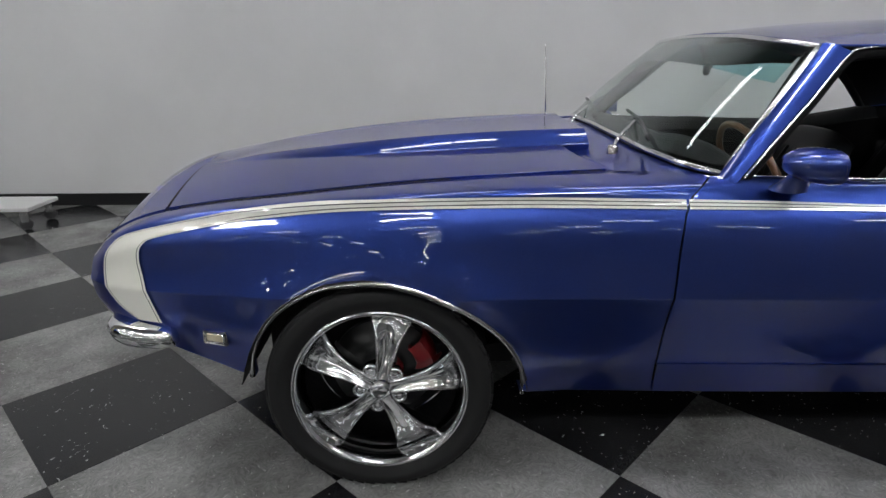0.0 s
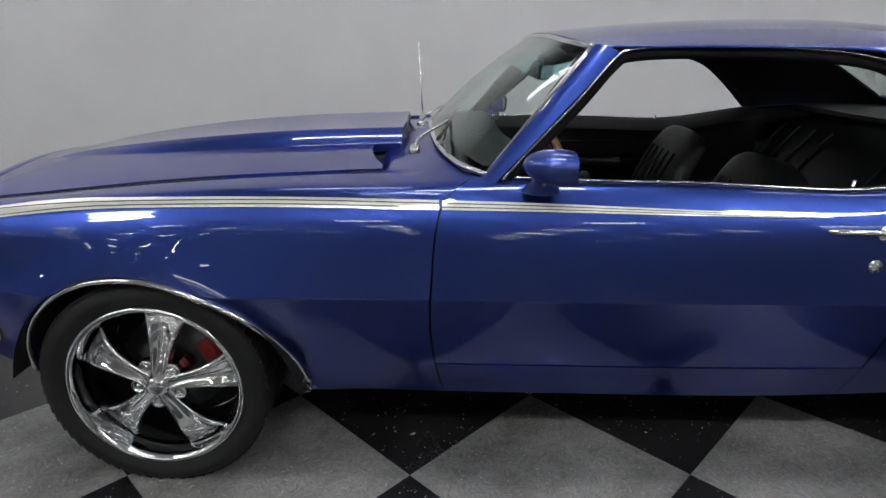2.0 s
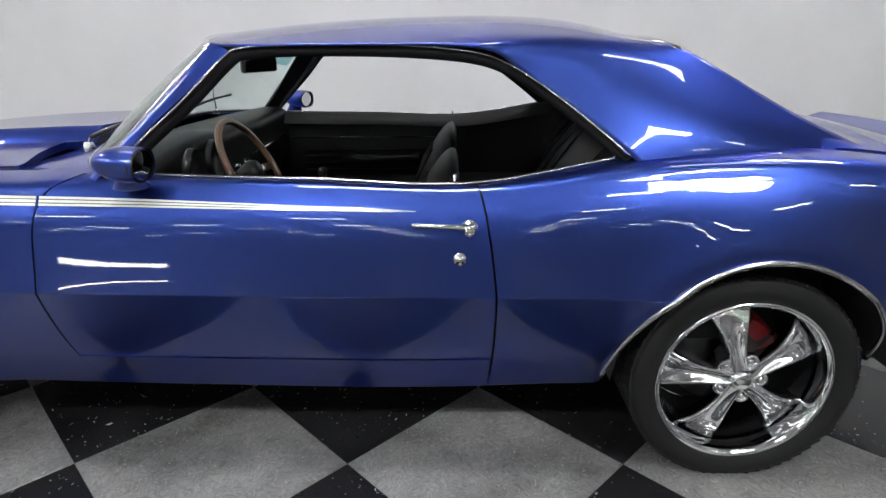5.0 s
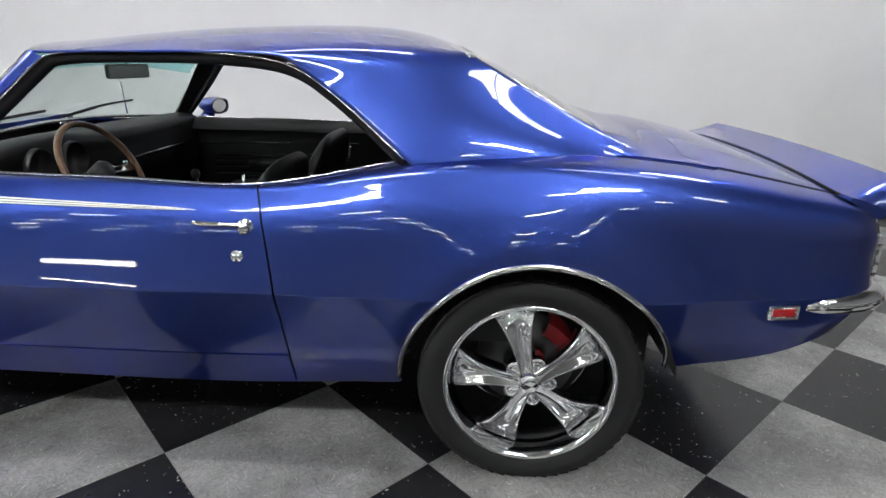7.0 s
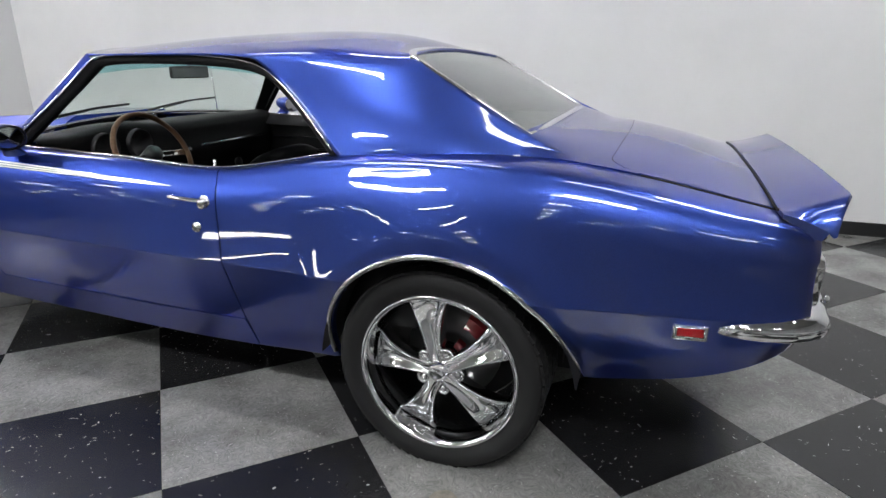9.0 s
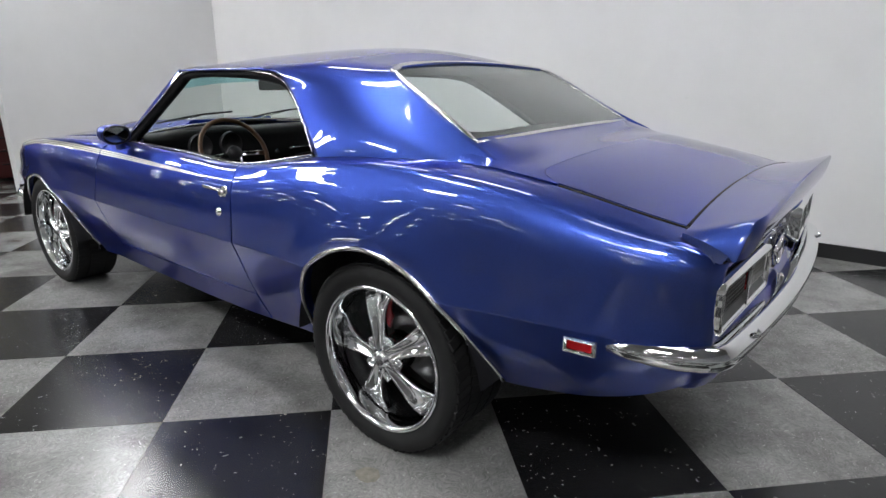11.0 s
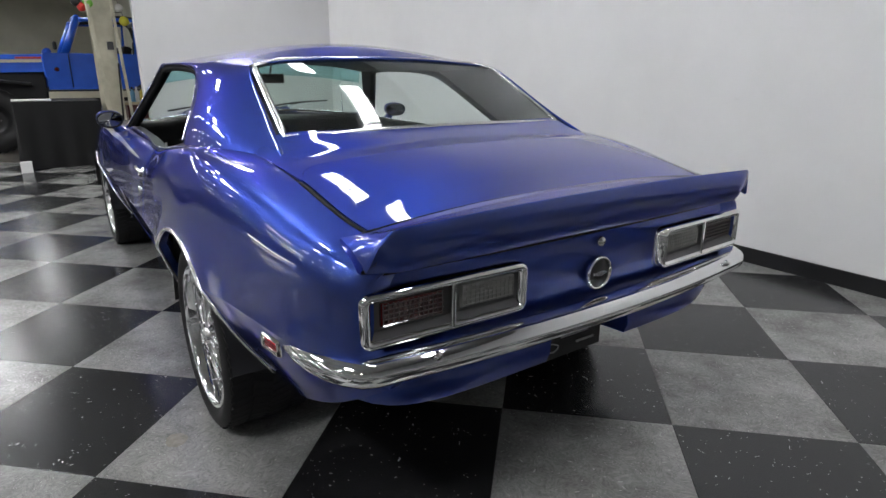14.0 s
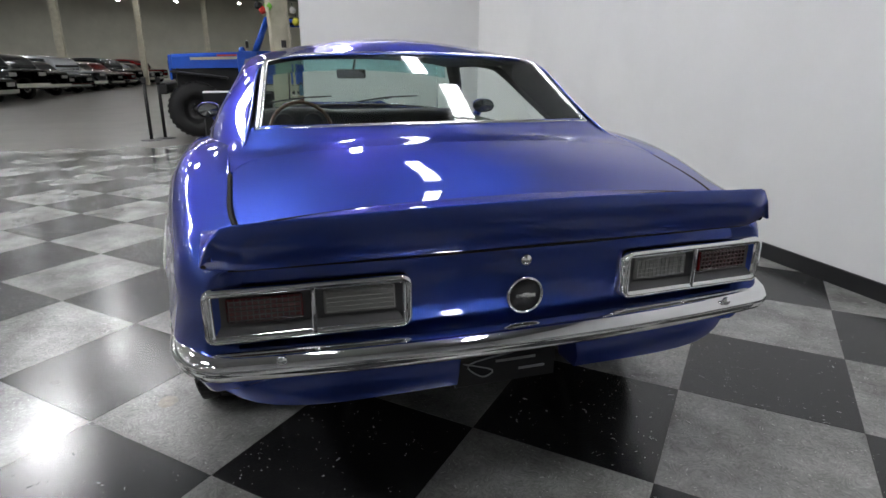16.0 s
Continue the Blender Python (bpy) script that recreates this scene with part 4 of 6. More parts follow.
# side marker lamps
for sign in (-1, 1):
    for name, x0, x1, z, mat, s in (("front_marker", -0.482, -0.405, 0.472, AMBER, 1.2), ("rear_marker", 3.392, 3.482, 0.562, MARKER_RED, 1.7)):
        w0, w1 = flank(x0, s_at(x0, z))[0], flank(x1, s_at(x1, z))[0]
        m = cpart(name, frame_bm(-(x1 - x0) / 2, (x1 - x0) / 2, -0.024, 0.024, -0.004, 0.008, 0.015, 0.006), CHROME, "chrome framed side marker")
        yaw = math.degrees(math.atan2(sign * (w1 - w0), x1 - x0))
        m.matrix_basis = pose((x0 + x1) / 2, sign * ((w0 + w1) / 2 + 0.003), z, 0, 0, yaw + (90 if sign > 0 else -90))
        rounded(part("lens", box((0.006, x1 - x0 - 0.026, 0.022), (0.001, 0, 0)), mat, m, smooth=False), 0.002)

# ---------------------------------------------------------------- wheels
def wheel_proto(tyre_r, width, rim_r, name):
    """A wheel round the y axis, its outer face towards -y."""
    w = empty(name)
    h = width / 2
    prof = [(rim_r - 0.004, -h + 0.022), (rim_r + 0.008, -h + 0.006), (rim_r + 0.03, -h - 0.005), (tyre_r - 0.032, -h - 0.006), (tyre_r - 0.014, -h + 0.001), (tyre_r - 0.008, -h + 0.014), (tyre_r - 0.006, -h + 0.045),
            (tyre_r - 0.005, 0.0), (tyre_r - 0.006, h - 0.045), (tyre_r - 0.02, h - 0.004), (rim_r + 0.03, h + 0.004), (rim_r, h - 0.01)]
    prof = [(a, b) for a, b, _ in along([(a, b, 0) for a, b in prof], 40)]
    tyre = part("tyre", lathe(prof, 72), RUBBER, w, "low-profile black tyre")
    bm = bmesh.new()
    inner = h - 0.068
    for i in range(62):
        for y, wide, tilt, shift in ((-h + 0.037, 0.058, 0.22, 0.0), (-inner / 2, inner - 0.008, -0.30, 0.5), (inner / 2, inner - 0.008, 0.30, 0.0), (h - 0.037, 0.058, -0.22, 0.5)):
            m = Matrix.Rotation(-2 * math.pi * (i + shift) / 62, 4, "Y") @ Matrix.Translation((tyre_r - 0.006, y, 0)) @ Matrix.Rotation(tilt, 4, "X")
            box((0.007, wide, 0.0295), (0, 0, 0), bm, m)
    part("tread_block", bm, RUBBER, tyre, smooth=False)["kind"] = "stuff"
    rim = part("rim", lathe([(b, a) for b, a in [(rim_r - 0.006, -h + 0.03), (rim_r + 0.004, -h + 0.012), (rim_r + 0.006, -h + 0.004), (rim_r, -h), (rim_r - 0.008, -h + 0.002), (rim_r - 0.014, -h + 0.014),
                                                         (rim_r - 0.018, -h + 0.05), (rim_r - 0.022, 0.02), (rim_r - 0.022, h - 0.02), (rim_r - 0.004, h)]], 72), CHROME, w, "chrome rim with deep lip")
    part("barrel", lathe([(rim_r - 0.026, -h + 0.06), (rim_r - 0.028, h - 0.01)], 48), BARREL, w)
    part("backing_plate", lathe([(rim_r - 0.03, h - 0.012), (0.08, h - 0.014)], 48), DARK, w)
    # five flared, scooped spokes
    for i in range(5):
        bm = bmesh.new()
        P = []
        for u in np.linspace(0, 1, 17):
            r = 0.030 + (rim_r - 0.016 - 0.030) * u
            half = 0.022 + 0.010 * u + 0.046 * u ** 2.6
            y = -h + 0.022 + 0.020 * u + 0.045 * u ** 5
            scoop = 0.016 * math.sin(math.pi * min(u * 1.05, 1)) ** 0.8
            row = [(r, y + 0.055, -half * 0.92), (r, y + 0.012, -half), (r, y - 0.001, -half * 0.93), (r, y - 0.004, -half * 0.80)]
            row += [(r, y + scoop * (1 - (v / 0.66) ** 2), half * v) for v in (-0.6, -0.4, -0.2, 0.0, 0.2, 0.4, 0.6)]
            row += [(r, y - 0.004, half * 0.80), (r, y - 0.001, half * 0.93), (r, y + 0.012, half), (r, y + 0.055, half * 0.92)]
            P.append(row)
        sheet(P, bm)
        bmesh.ops.transform(bm, matrix=Matrix.Rotation(-2 * math.pi * i / 5 + 0.0, 4, "Y"), verts=bm.verts)
        part("spoke", bm, CHROME, w)
    part("hub", lathe([(0.0, -h + 0.006), (0.020, -h + 0.006), (0.027, -h + 0.010), (0.030, -h + 0.020), (0.040, -h + 0.030), (0.066, -h + 0.040), (0.072, -h + 0.055), (0.072, h - 0.05)], 40), CHROME, w, "chrome centre cap")
    for i in range(5):
        a = 2 * math.pi * (i + 0.5) / 5
        ring = lathe([(0.012, 0.006), (0.013, -0.006), (0.018, -0.008), (0.022, -0.004), (0.023, 0.014)], 20)
        bmesh.ops.transform(ring, matrix=Matrix.Translation((0.060 * math.cos(a), -h + 0.032, 0.060 * math.sin(a))), verts=ring.verts)
        seat = part("lug_seat", ring, CHROME, w)
        bm = lathe([(0.0, -0.010), (0.007, -0.009), (0.009, -0.005), (0.009, 0.012)], 6)
        bmesh.ops.transform(bm, matrix=Matrix.Translation((0.060 * math.cos(a), -h + 0.036, 0.060 * math.sin(a))), verts=bm.verts)
        part("lug_nut", bm, CHROME, seat)
    part("brake_disc", lathe([(0.07, 0.030), (0.155, 0.030), (0.155, 0.052), (0.07, 0.052)], 48), IRON, w)
    bm = bmesh.new()
    P = []
    for a in np.linspace(-0.26, 0.26, 9):
        P.append([(r * math.cos(a), y, r * math.sin(a)) for r, y in ((0.108, 0.03), (0.108, 0.004), (0.118, -0.004), (0.150, -0.004), (0.160, 0.006), (0.163, 0.06))])
    sheet(P, bm)
    bmesh.ops.transform(bm, matrix=Matrix.Rotation(radians(-20), 4, "Y"), verts=bm.verts)
    solid(part("caliper", bm, RED, w, "red brake caliper"), 0.006)
    return w


def place(ob, m):
    ob.parent = car
    ob.matrix_parent_inverse = Matrix.Translation(-car.location)
    ob.matrix_basis = m
    return ob


front = wheel_proto(0.324, 0.235, 0.247, "wheel")
rear = wheel_proto(0.329, 0.275, 0.249, "wheel")
w_fr = copy_thing(front, Matrix())
w_rr = copy_thing(rear, Matrix())
place(front, pose(0.014, -0.745, 0.318, 0, -8, 0))
place(w_fr, pose(0.014, 0.745, 0.318, 0, 0, 180) @ pose(0, 0, 0, 0, 40, 0))
place(rear, pose(2.757, -0.742, 0.321, 0, -31, 0))
place(w_rr, pose(2.757, 0.742, 0.321, 0, 0, 180))

# ---------------------------------------------------------------- stripe, handles, mirrors, wipers, antenna
OUTER = curve(*enumerate([(-0.680, 0.500), (-0.730, 0.545), (-0.762, 0.60), (-0.768, 0.66), (-0.742, 0.714), (-0.662, 0.758), (-0.455, 0.812), (-0.292, 0.842), (-0.041, 0.864), (0.36, 0.873), (0.833, 0.865),
                          (1.3, 0.851), (1.7, 0.837), (1.83, 0.8295)]))
INNER = curve(*enumerate([(-0.600, 0.502), (-0.612, 0.555), (-0.630, 0.632), (-0.640, 0.69), (-0.622, 0.735), (-0.560, 0.760), (-0.40, 0.796), (-0.27, 0.816), (-0.035, 0.838), (0.36, 0.847), (0.833, 0.842),
                          (1.3, 0.835), (1.7, 0.8285), (1.825, 0.8285)]))


def on_flank(x, z, sign, lift):
    s = s_at(x, z)
    w, zz = flank(x, s)
    return (x, sign * (w + lift), z)


def stripe_band(t0, t1, f0, f1, sign, lift, n=240):
    P = []
    for t in np.linspace(t0, t1, n):
        a, b = OUTER(t), INNER(t)
        P.append([on_flank(a[0] + (b[0] - a[0]) * f, a[1] + (b[1] - a[1]) * f, sign, lift) for f in np.linspace(f0, f1, 5)])
    return sheet(P)


def pin_band(t0, t1, far, sign, lift, n=240):
    """A dark line at a fixed distance inside one edge of the stripe."""
    P = []
    for t in np.linspace(t0, t1 - 0.1 if t1 > 12 else t1, n):
        a, b = np.array(OUTER(t)), np.array(INNER(t))
        wide = max(float(np.hypot(*(b - a))), 0.004)
        f0, f1 = min(0.0065 / wide, 0.26), min(0.0092 / wide, 0.36)
        if far:
            f0, f1 = 1 - f0, 1 - f1
        P.append([on_flank(*(a + (b - a) * f), sign, lift) for f in (f0, f1)])
    return sheet(P)


for sign in (-1, 1):
    for t0, t1 in ((0.0, 9.973), (9.99, 13.0)):
        fix(part("stripe", stripe_band(t0, t1, 0, 1, sign, 0.0052), STRIPE, car, "cream nose stripe edged with thin dark lines"))
        for far in (0, 1):
            fix(part("pinstripe", pin_band(t0, t1, far, sign, 0.0060), PINLINE, car, "thin dark pinstripe"))
    d = doors[sign]
    # handle: long lever with a round button end
    y = sign * 0.872
    h = part("door_handle", tube(along([(1.815, y, 0.795), (1.85, y + sign * 0.016, 0.797), (1.92, y + sign * 0.020, 0.796), (1.985, y + sign * 0.014, 0.791)], 16), [0.006, 0.008] + [0.009] * 12 + [0.010, 0.008], 8, flat=0.8), CHROME, d, "chrome door handle")
    bm = lathe([(0.0, -0.022), (0.012, -0.022), (0.015, -0.018), (0.015, -0.010), (0.024, -0.006), (0.027, 0.004)], 24)
    b = part("button", bm, CHROME, h)
    b.matrix_basis = pose(1.967, sign * 0.876, 0.783, 0, 0, 0 if sign < 0 else 180)
    k = part("door_lock", lathe([(0.0, -0.007), (0.010, -0.007), (0.011, -0.004), (0.016, -0.004), (0.018, 0.002)], 24), CHROME, d, "round chrome door lock")
    k.matrix_basis = pose(1.942, sign * (flank(1.942, s_at(1.942, 0.708))[0] + 0.001), 0.708, 4 * sign, 0, 0 if sign < 0 else 180)
    # bullet mirror on a foot
    cx, cy, cz = 1.085, 0.888, 0.957
    yaw, grow = (radians(-15), 1.12) if sign > 0 else (0.0, 1.0)  # the passenger's mirror is turned in

    def turned(p):
        u, v = (p[0] - cx) * grow, (p[1] - sign * cy) * grow
        return (cx + u * math.cos(yaw) - v * math.sin(yaw), sign * cy + u * math.sin(yaw) + v * math.cos(yaw), p[2])

    P = []
    for u in np.linspace(0, 1, 15):
        r = (1 - (1 - min(u / 0.82, 1)) ** 2.2) ** 0.55 * (1 - 0.04 * max(u - 0.82, 0) / 0.18)
        x = cx - 0.062 + 0.125 * u
        P.append([turned(p) for p in [(x, sign * (cy + 0.064 * r * math.copysign(abs(math.cos(a)) ** 0.8, math.cos(a))), cz + 0.044 * r * math.copysign(abs(math.sin(a)) ** 0.8, math.sin(a)) + 0.010 * (1 - u)) for a in np.linspace(0, 2 * math.pi, 32, endpoint=False)]])
    bm = sheet(P, close_v=True)
    mir = fix(part("side_mirror", bm, PAINT, car, "blue bullet-shaped side mirror"))
    P = [[turned((cx + 0.058 + 0.003 * (1 - f), sign * (cy + 0.056 * f * math.cos(a)), cz + 0.037 * f * math.sin(a))) for a in np.linspace(0, 2 * math.pi, 32, endpoint=False)] for f in (0.001, 0.5, 1)]
    part("mirror_glass", sheet(P, close_v=True), MIRROR, mir)
    P = [[turned((cx + 0.0635 - 0.010 * k, sign * (cy + (0.056 + 0.009 * k) * math.cos(a)), cz + (0.037 + 0.008 * k) * math.sin(a))) for a in np.linspace(0, 2 * math.pi, 32, endpoint=False)] for k in (0, 0.5, 1)]
    part("mirror_rim", sheet(P, close_v=True), BLACK, mir, "black mirror rim")
    P = []
    for u in np.linspace(0, 1, 8):
        r = 1 - 0.32 * math.sin(u * math.pi * 0.8)
        c = Vector((cx - 0.005 + 0.012 * u, sign * (0.836 + 0.045 * u), 0.890 + 0.055 * u))
        P.append([(c.x + 0.050 * r * math.cos(a), c.y + sign * 0.030 * r * math.sin(a), c.z + 0.006 * math.sin(a) * -1) for a in np.linspace(0, 2 * math.pi, 20, endpoint=False)])
    part("mirror_foot", sheet(P, close_v=True), PAINT, mir)

# wipers
for y0 in (-0.44, 0.16):
    piv = (0.742, y0, 0.925)
    arm = cpart("wiper", tube(along([piv, (0.755, y0 + 0.004, 0.962), (0.80, y0 + 0.06, 0.985), (0.872, y0 + 0.17, 1.012)], 14), [0.011, 0.010] + [0.007] * 10 + [0.005, 0.005], 8, flat=0.6), BRIGHT, "brushed metal wiper arm with black blade")
    part("blade", tube(along([(0.815, y0 - 0.10, 0.975), (0.858, y0 + 0.10, 1.005), (0.885, y0 + 0.32, 1.018)], 10), 0.006, 6), BLACK, arm)
    bm = lathe([(0.0, -0.02), (0.013, -0.018), (0.018, -0.006), (0.019, 0.02)], 20)
    p = part("pivot", bm, BRIGHT, arm)
    p.matrix_basis = pose(*piv, -90, 0, 0)
ant = cpart("antenna", tube([(0.735, 0.665, 0.90), (0.730, 0.665, 1.0), (0.717, 0.665, 1.255)], [0.004, 0.003, 0.0022], 6), BRIGHT, "thin whip antenna")
p = part("antenna_base", lathe([(0.0, -0.03), (0.006, -0.03), (0.010, -0.008), (0.018, -0.002), (0.018, 0.01)], 16), BRIGHT, ant)
p.matrix_basis = pose(0.735, 0.665, 0.905, -90, 0, 0)

# ---------------------------------------------------------------- interior


cpart("cabin_floor", box((1.75, 1.40, 0.04), (1.75, 0, 0.40)), CARPET, "black carpet", False)
cpart("firewall", box((0.03, 1.40, 0.50), (0.90, 0, 0.63)), DARK, "", False)
for sign in (-1, 1):
    P = [[(x, sign * (0.765 - 0.02 * math.sin(math.pi * (z - 0.4) / 0.5)), z) for z in np.linspace(0.40, 0.878, 12)] for x in np.linspace(0.95, 2.0, 12)]
    pn = cpart("door_card", sheet(P), VINYL, "black vinyl door panel with horizontal ribs")
    for z in (0.60, 0.635, 0.67, 0.705):
        part("rib", tube([(1.15, sign * 0.742, z), (1.90, sign * 0.742, z)], 0.008, 6), VINYL, pn)
    part("arm_rest", tube([(1.35, sign * 0.715, 0.66), (1.75, sign * 0.715, 0.67)], 0.028, 8), VINYL, pn)
    part("trim_strip", tube([(1.08, sign * 0.744, 0.775), (1.95, sign * 0.744, 0.775)], 0.004, 6), BRIGHT, pn)
    part("lock_knob", tube([(1.93, sign * 0.765, 0.86), (1.93, sign * 0.765, 0.905)], 0.005, 8), CHROME, pn)
    P = [[(x, sign * 0.755, z) for z in np.linspace(0.40, INZ(x) - 0.02, 8)] for x in np.linspace(2.0, 2.72, 10)]
    cpart("quarter_trim", sheet(P), VINYL, "black vinyl rear side panel")
    # inner face of the rear pillar
    P = [[(x, sign * (w - 0.022), z - 0.006) for x, w, z in row] for row in [[(x, we, ze) for x, zc, we, ze in ROOF[4:]]] + PILLAR]
    sub(cpart("pillar_trim", sheet(P), VINYL, "black pillar trim"), 2)
    P = [[(0.955 + 0.255 * u, sign * (0.735 - 0.15 * u), 0.905 + 0.315 * u), (1.02 + 0.27 * u, sign * (0.755 - 0.15 * u), 0.905 + 0.315 * u)] for u in np.linspace(0, 1, 8)]
    solid(cpart("pillar_trim", sheet(P), VINYL, "black pillar trim"), 0.01)

# dashboard
P = []
for y in np.linspace(-0.735, 0.735, 25):
    hood_up = 0.022 * math.exp(-((y + 0.36) / 0.20) ** 4)
    xs = 0.845 + 0.10 * (abs(y) / 0.735) ** 2
    P.append([(xs, y, 0.93), (0.98, y, 0.938 + hood_up), (1.055, y, 0.930 + hood_up), (1.075, y, 0.905 + hood_up), (1.062, y, 0.86), (1.075, y, 0.80), (1.07, y, 0.72), (1.02, y, 0.62)])
dash = cpart("dashboard", sheet(P), VINYL, "black padded dashboard with round gauges")
sub(dash, 1)
for y in (-0.45, -0.27):
    g = part("gauge", lathe([(0.0, 0.0), (0.055, 0.0), (0.058, -0.012), (0.064, -0.012), (0.066, 0.01)], 28), BLACK, dash)
    g.matrix_basis = pose(1.078, y, 0.858, 0, -10, 90)
    r = part("gauge_ring", lathe([(0.058, -0.010), (0.060, -0.014), (0.064, -0.013)], 28), BLACK, g)
for y in (-0.08, 0.02):
    v = part("dash_knob", lathe([(0.0, -0.02), (0.010, -0.018), (0.011, 0.0)], 14), CHROME, dash)
    v.matrix_basis = pose(1.078, y, 0.79, 0, 0, 90)
part("dash_strip", tube([(1.078, 0.12, 0.80), (1.078, 0.66, 0.80)], 0.006, 6), BRIGHT, dash)

# steering wheel, tilted towards the driver
sw = empty("steering_wheel")
place(sw, pose(1.245, -0.355, 0.830, 0, -27, 0))
bm = tube([(0, 0.185 * math.cos(a), 0.185 * math.sin(a)) for a in np.linspace(0, 2 * math.pi, 40, endpoint=False)], 0.0115, 10, closed=True, up=(1, 0, 0))
part("wheel_rim", bm, WOOD, sw, "wood-rimmed")
for a in (math.radians(-5), math.radians(185), math.radians(270)):
    part("wheel_spoke", tube([(-0.02, 0.03 * math.cos(a), 0.03 * math.sin(a)), (-0.004, 0.178 * math.cos(a), 0.178 * math.sin(a))], 0.014, 8, flat=0.25, up=(1, 0, 0)), BRIGHT, sw, "brushed metal spoke")
b = part("wheel_boss", lathe([(0.0, -0.02), (0.03, -0.018), (0.04, 0.0), (0.03, 0.05)], 24), BLACK, sw)
b.matrix_basis = pose(0, 0, 0, 0, 0, 90)
part("column", tube([(0.0, 0, 0), (-0.30, 0, 0)], 0.028, 12), BLACK, sw)


# seats
def seat_shape(y0, width, base_x, base_z, top_x, top_z, thick, name, label):
    """A padded seat back with rounded top and pleats."""
    P = []
    for v in np.linspace(-1, 1, 15):
        row = []
        n = 22
        for k in np.linspace(0, 2 * math.pi, n, endpoint=False):
            u = 0.5 - 0.5 * math.cos(k)
            side = 1 if k < math.pi else -1
            round_v = math.sqrt(max(1 - abs(v) ** 6, 0.0))
            hh = u * (top_z - base_z) * (1 - 0.13 * abs(v) ** 3) 
            th = thick * math.sin(k) * (0.75 + 0.25 * round_v) * (1 - 0.25 * u) * max(round_v, 0.15)
            row.append((base_x + (top_x - base_x) * u + th, y0 + v * width / 2, base_z + hh))
        P.append(row)
    bm = sheet(P, close_v=True)
    bm.verts.ensure_lookup_table()
    for ring in (0, 14):
        bm.faces.new([bm.verts[ring * 22 + k] for k in range(22)])
    return cpart(name, bm, VINYL, label)


for y0 in (-0.36, 0.36):
    s = seat_shape(y0, 0.50, 1.78, 0.50, 1.925, 0.895, 0.075, "front_seat", "black vinyl bucket seat with low back")
    for dy in (-0.13, -0.065, 0.0, 0.065, 0.13):
        part("pleat", tube([(1.745, y0 + dy, 0.58), (1.785, y0 + dy, 0.70), (1.84, y0 + dy, 0.80)], 0.010, 6), VINYL, s)
    rounded(part("cushion", box((0.50, 0.50, 0.16), (1.55, y0, 0.53)), VINYL, s), 0.05, 4)
    part("lever", tube([(1.90, y0 + 0.26, 0.62), (1.93, y0 + 0.26, 0.78)], 0.006, 6), CHROME, s)
bs = seat_shape(0.0, 1.34, 2.34, 0.55, 2.585, 0.955, 0.085, "rear_seat", "black vinyl rear bench seat")
for y in (-0.56, -0.44, -0.32, -0.20, 0.20, 0.32, 0.44, 0.56):
    part("pleat", tube([(2.30, y, 0.62), (2.40, y, 0.78), (2.49, y, 0.89)], 0.006, 6), VINYL, bs)
rounded(part("cushion", box((0.52, 1.30, 0.17), (2.18, 0, 0.53)), VINYL, bs), 0.05, 4)
cpart("parcel_shelf", box((0.42, 1.28, 0.02), (2.76, 0, 0.965)), VINYL, "black parcel shelf", False)
cpart("console", box((0.55, 0.20, 0.20), (1.45, 0, 0.50)), VINYL, "", False)
sh = cpart("shifter", tube([(1.42, 0.0, 0.58), (1.40, 0.0, 0.74)], 0.006, 8), CHROME, "chrome shifter")
b = part("knob", lathe([(0.0, -0.022), (0.014, -0.016), (0.02, 0.0), (0.014, 0.016), (0.0, 0.022)], 16), BLACK, sh)
b.matrix_basis = pose(1.40, 0, 0.75, 90, 0, 0)
rm = cpart("rear_view_mirror", box((0.022, 0.185, 0.056)), BLACK, "black rear-view mirror")
rounded(rm, 0.012, 4)
rm.matrix_basis = pose(1.195, -0.03, 1.166, 0, 0, -24)
part("mirror_face", box((0.002, 0.172, 0.046), (0.0125, 0, 0)), MIRROR, rm, smooth=False)
part("mirror_stem", tube([(-0.01, 0.01, 0.02), (-0.035, 0.02, 0.085)], 0.007, 8), BLACK, rm)
# teal shade band at the top of the windshield
TEAL = material("teal_shade_band", (0.22, 0.60, 0.65), 0.0)
shader(TEAL).inputs["Transmission Weight"].default_value = 1.0
shader(TEAL).inputs["IOR"].default_value = 1.02
P = [[tuple(np.array(WS[i, j]) + np.array((0.008, 0, -0.008))) for j in (9, 10, 11, 12, 13)] for i in range(1, 32)]
tb = cpart("shade_band", sheet(P), TEAL, "teal tinted shade band")
tb.visible_shadow = False
# plate marks: pale strokes in place of the dealer's script
SCRIPT = material("pale_script", (0.42, 0.42, 0.42), 0.5)
part("script_mark", tube(along([(3.629, -0.115, 0.435), (3.629, -0.03, 0.405), (3.629, -0.06, 0.388), (3.629, -0.10, 0.43), (3.629, 0.02, 0.450), (3.629, 0.135, 0.460)], 30), 0.0022, 5), SCRIPT, plate)
for y0, y1, z in ((-0.02, 0.10, 0.43), (0.05, 0.13, 0.398)):
    part("script_mark", box((0.003, y1 - y0, 0.007), (3.629, (y0 + y1) / 2, z)), SCRIPT, plate, smooth=False)
# twin exhaust hint and rear axle below the tail
cpart("rear_axle", tube([(2.755, -0.6, 0.32), (2.755, 0.6, 0.32)], 0.05, 12), DARK)

# ---------------------------------------------------------------- things in the hall
OFFROAD = material("black_off_road_rubber", (0.009, 0.009, 0.010), 0.7)
bump(OFFROAD, 150.0, 0.3, 0.002)
JEEP_BLUE = material("bright_blue_paint", (0.012, 0.10, 0.62), 0.3, 0.0, 1.0, 0.03)
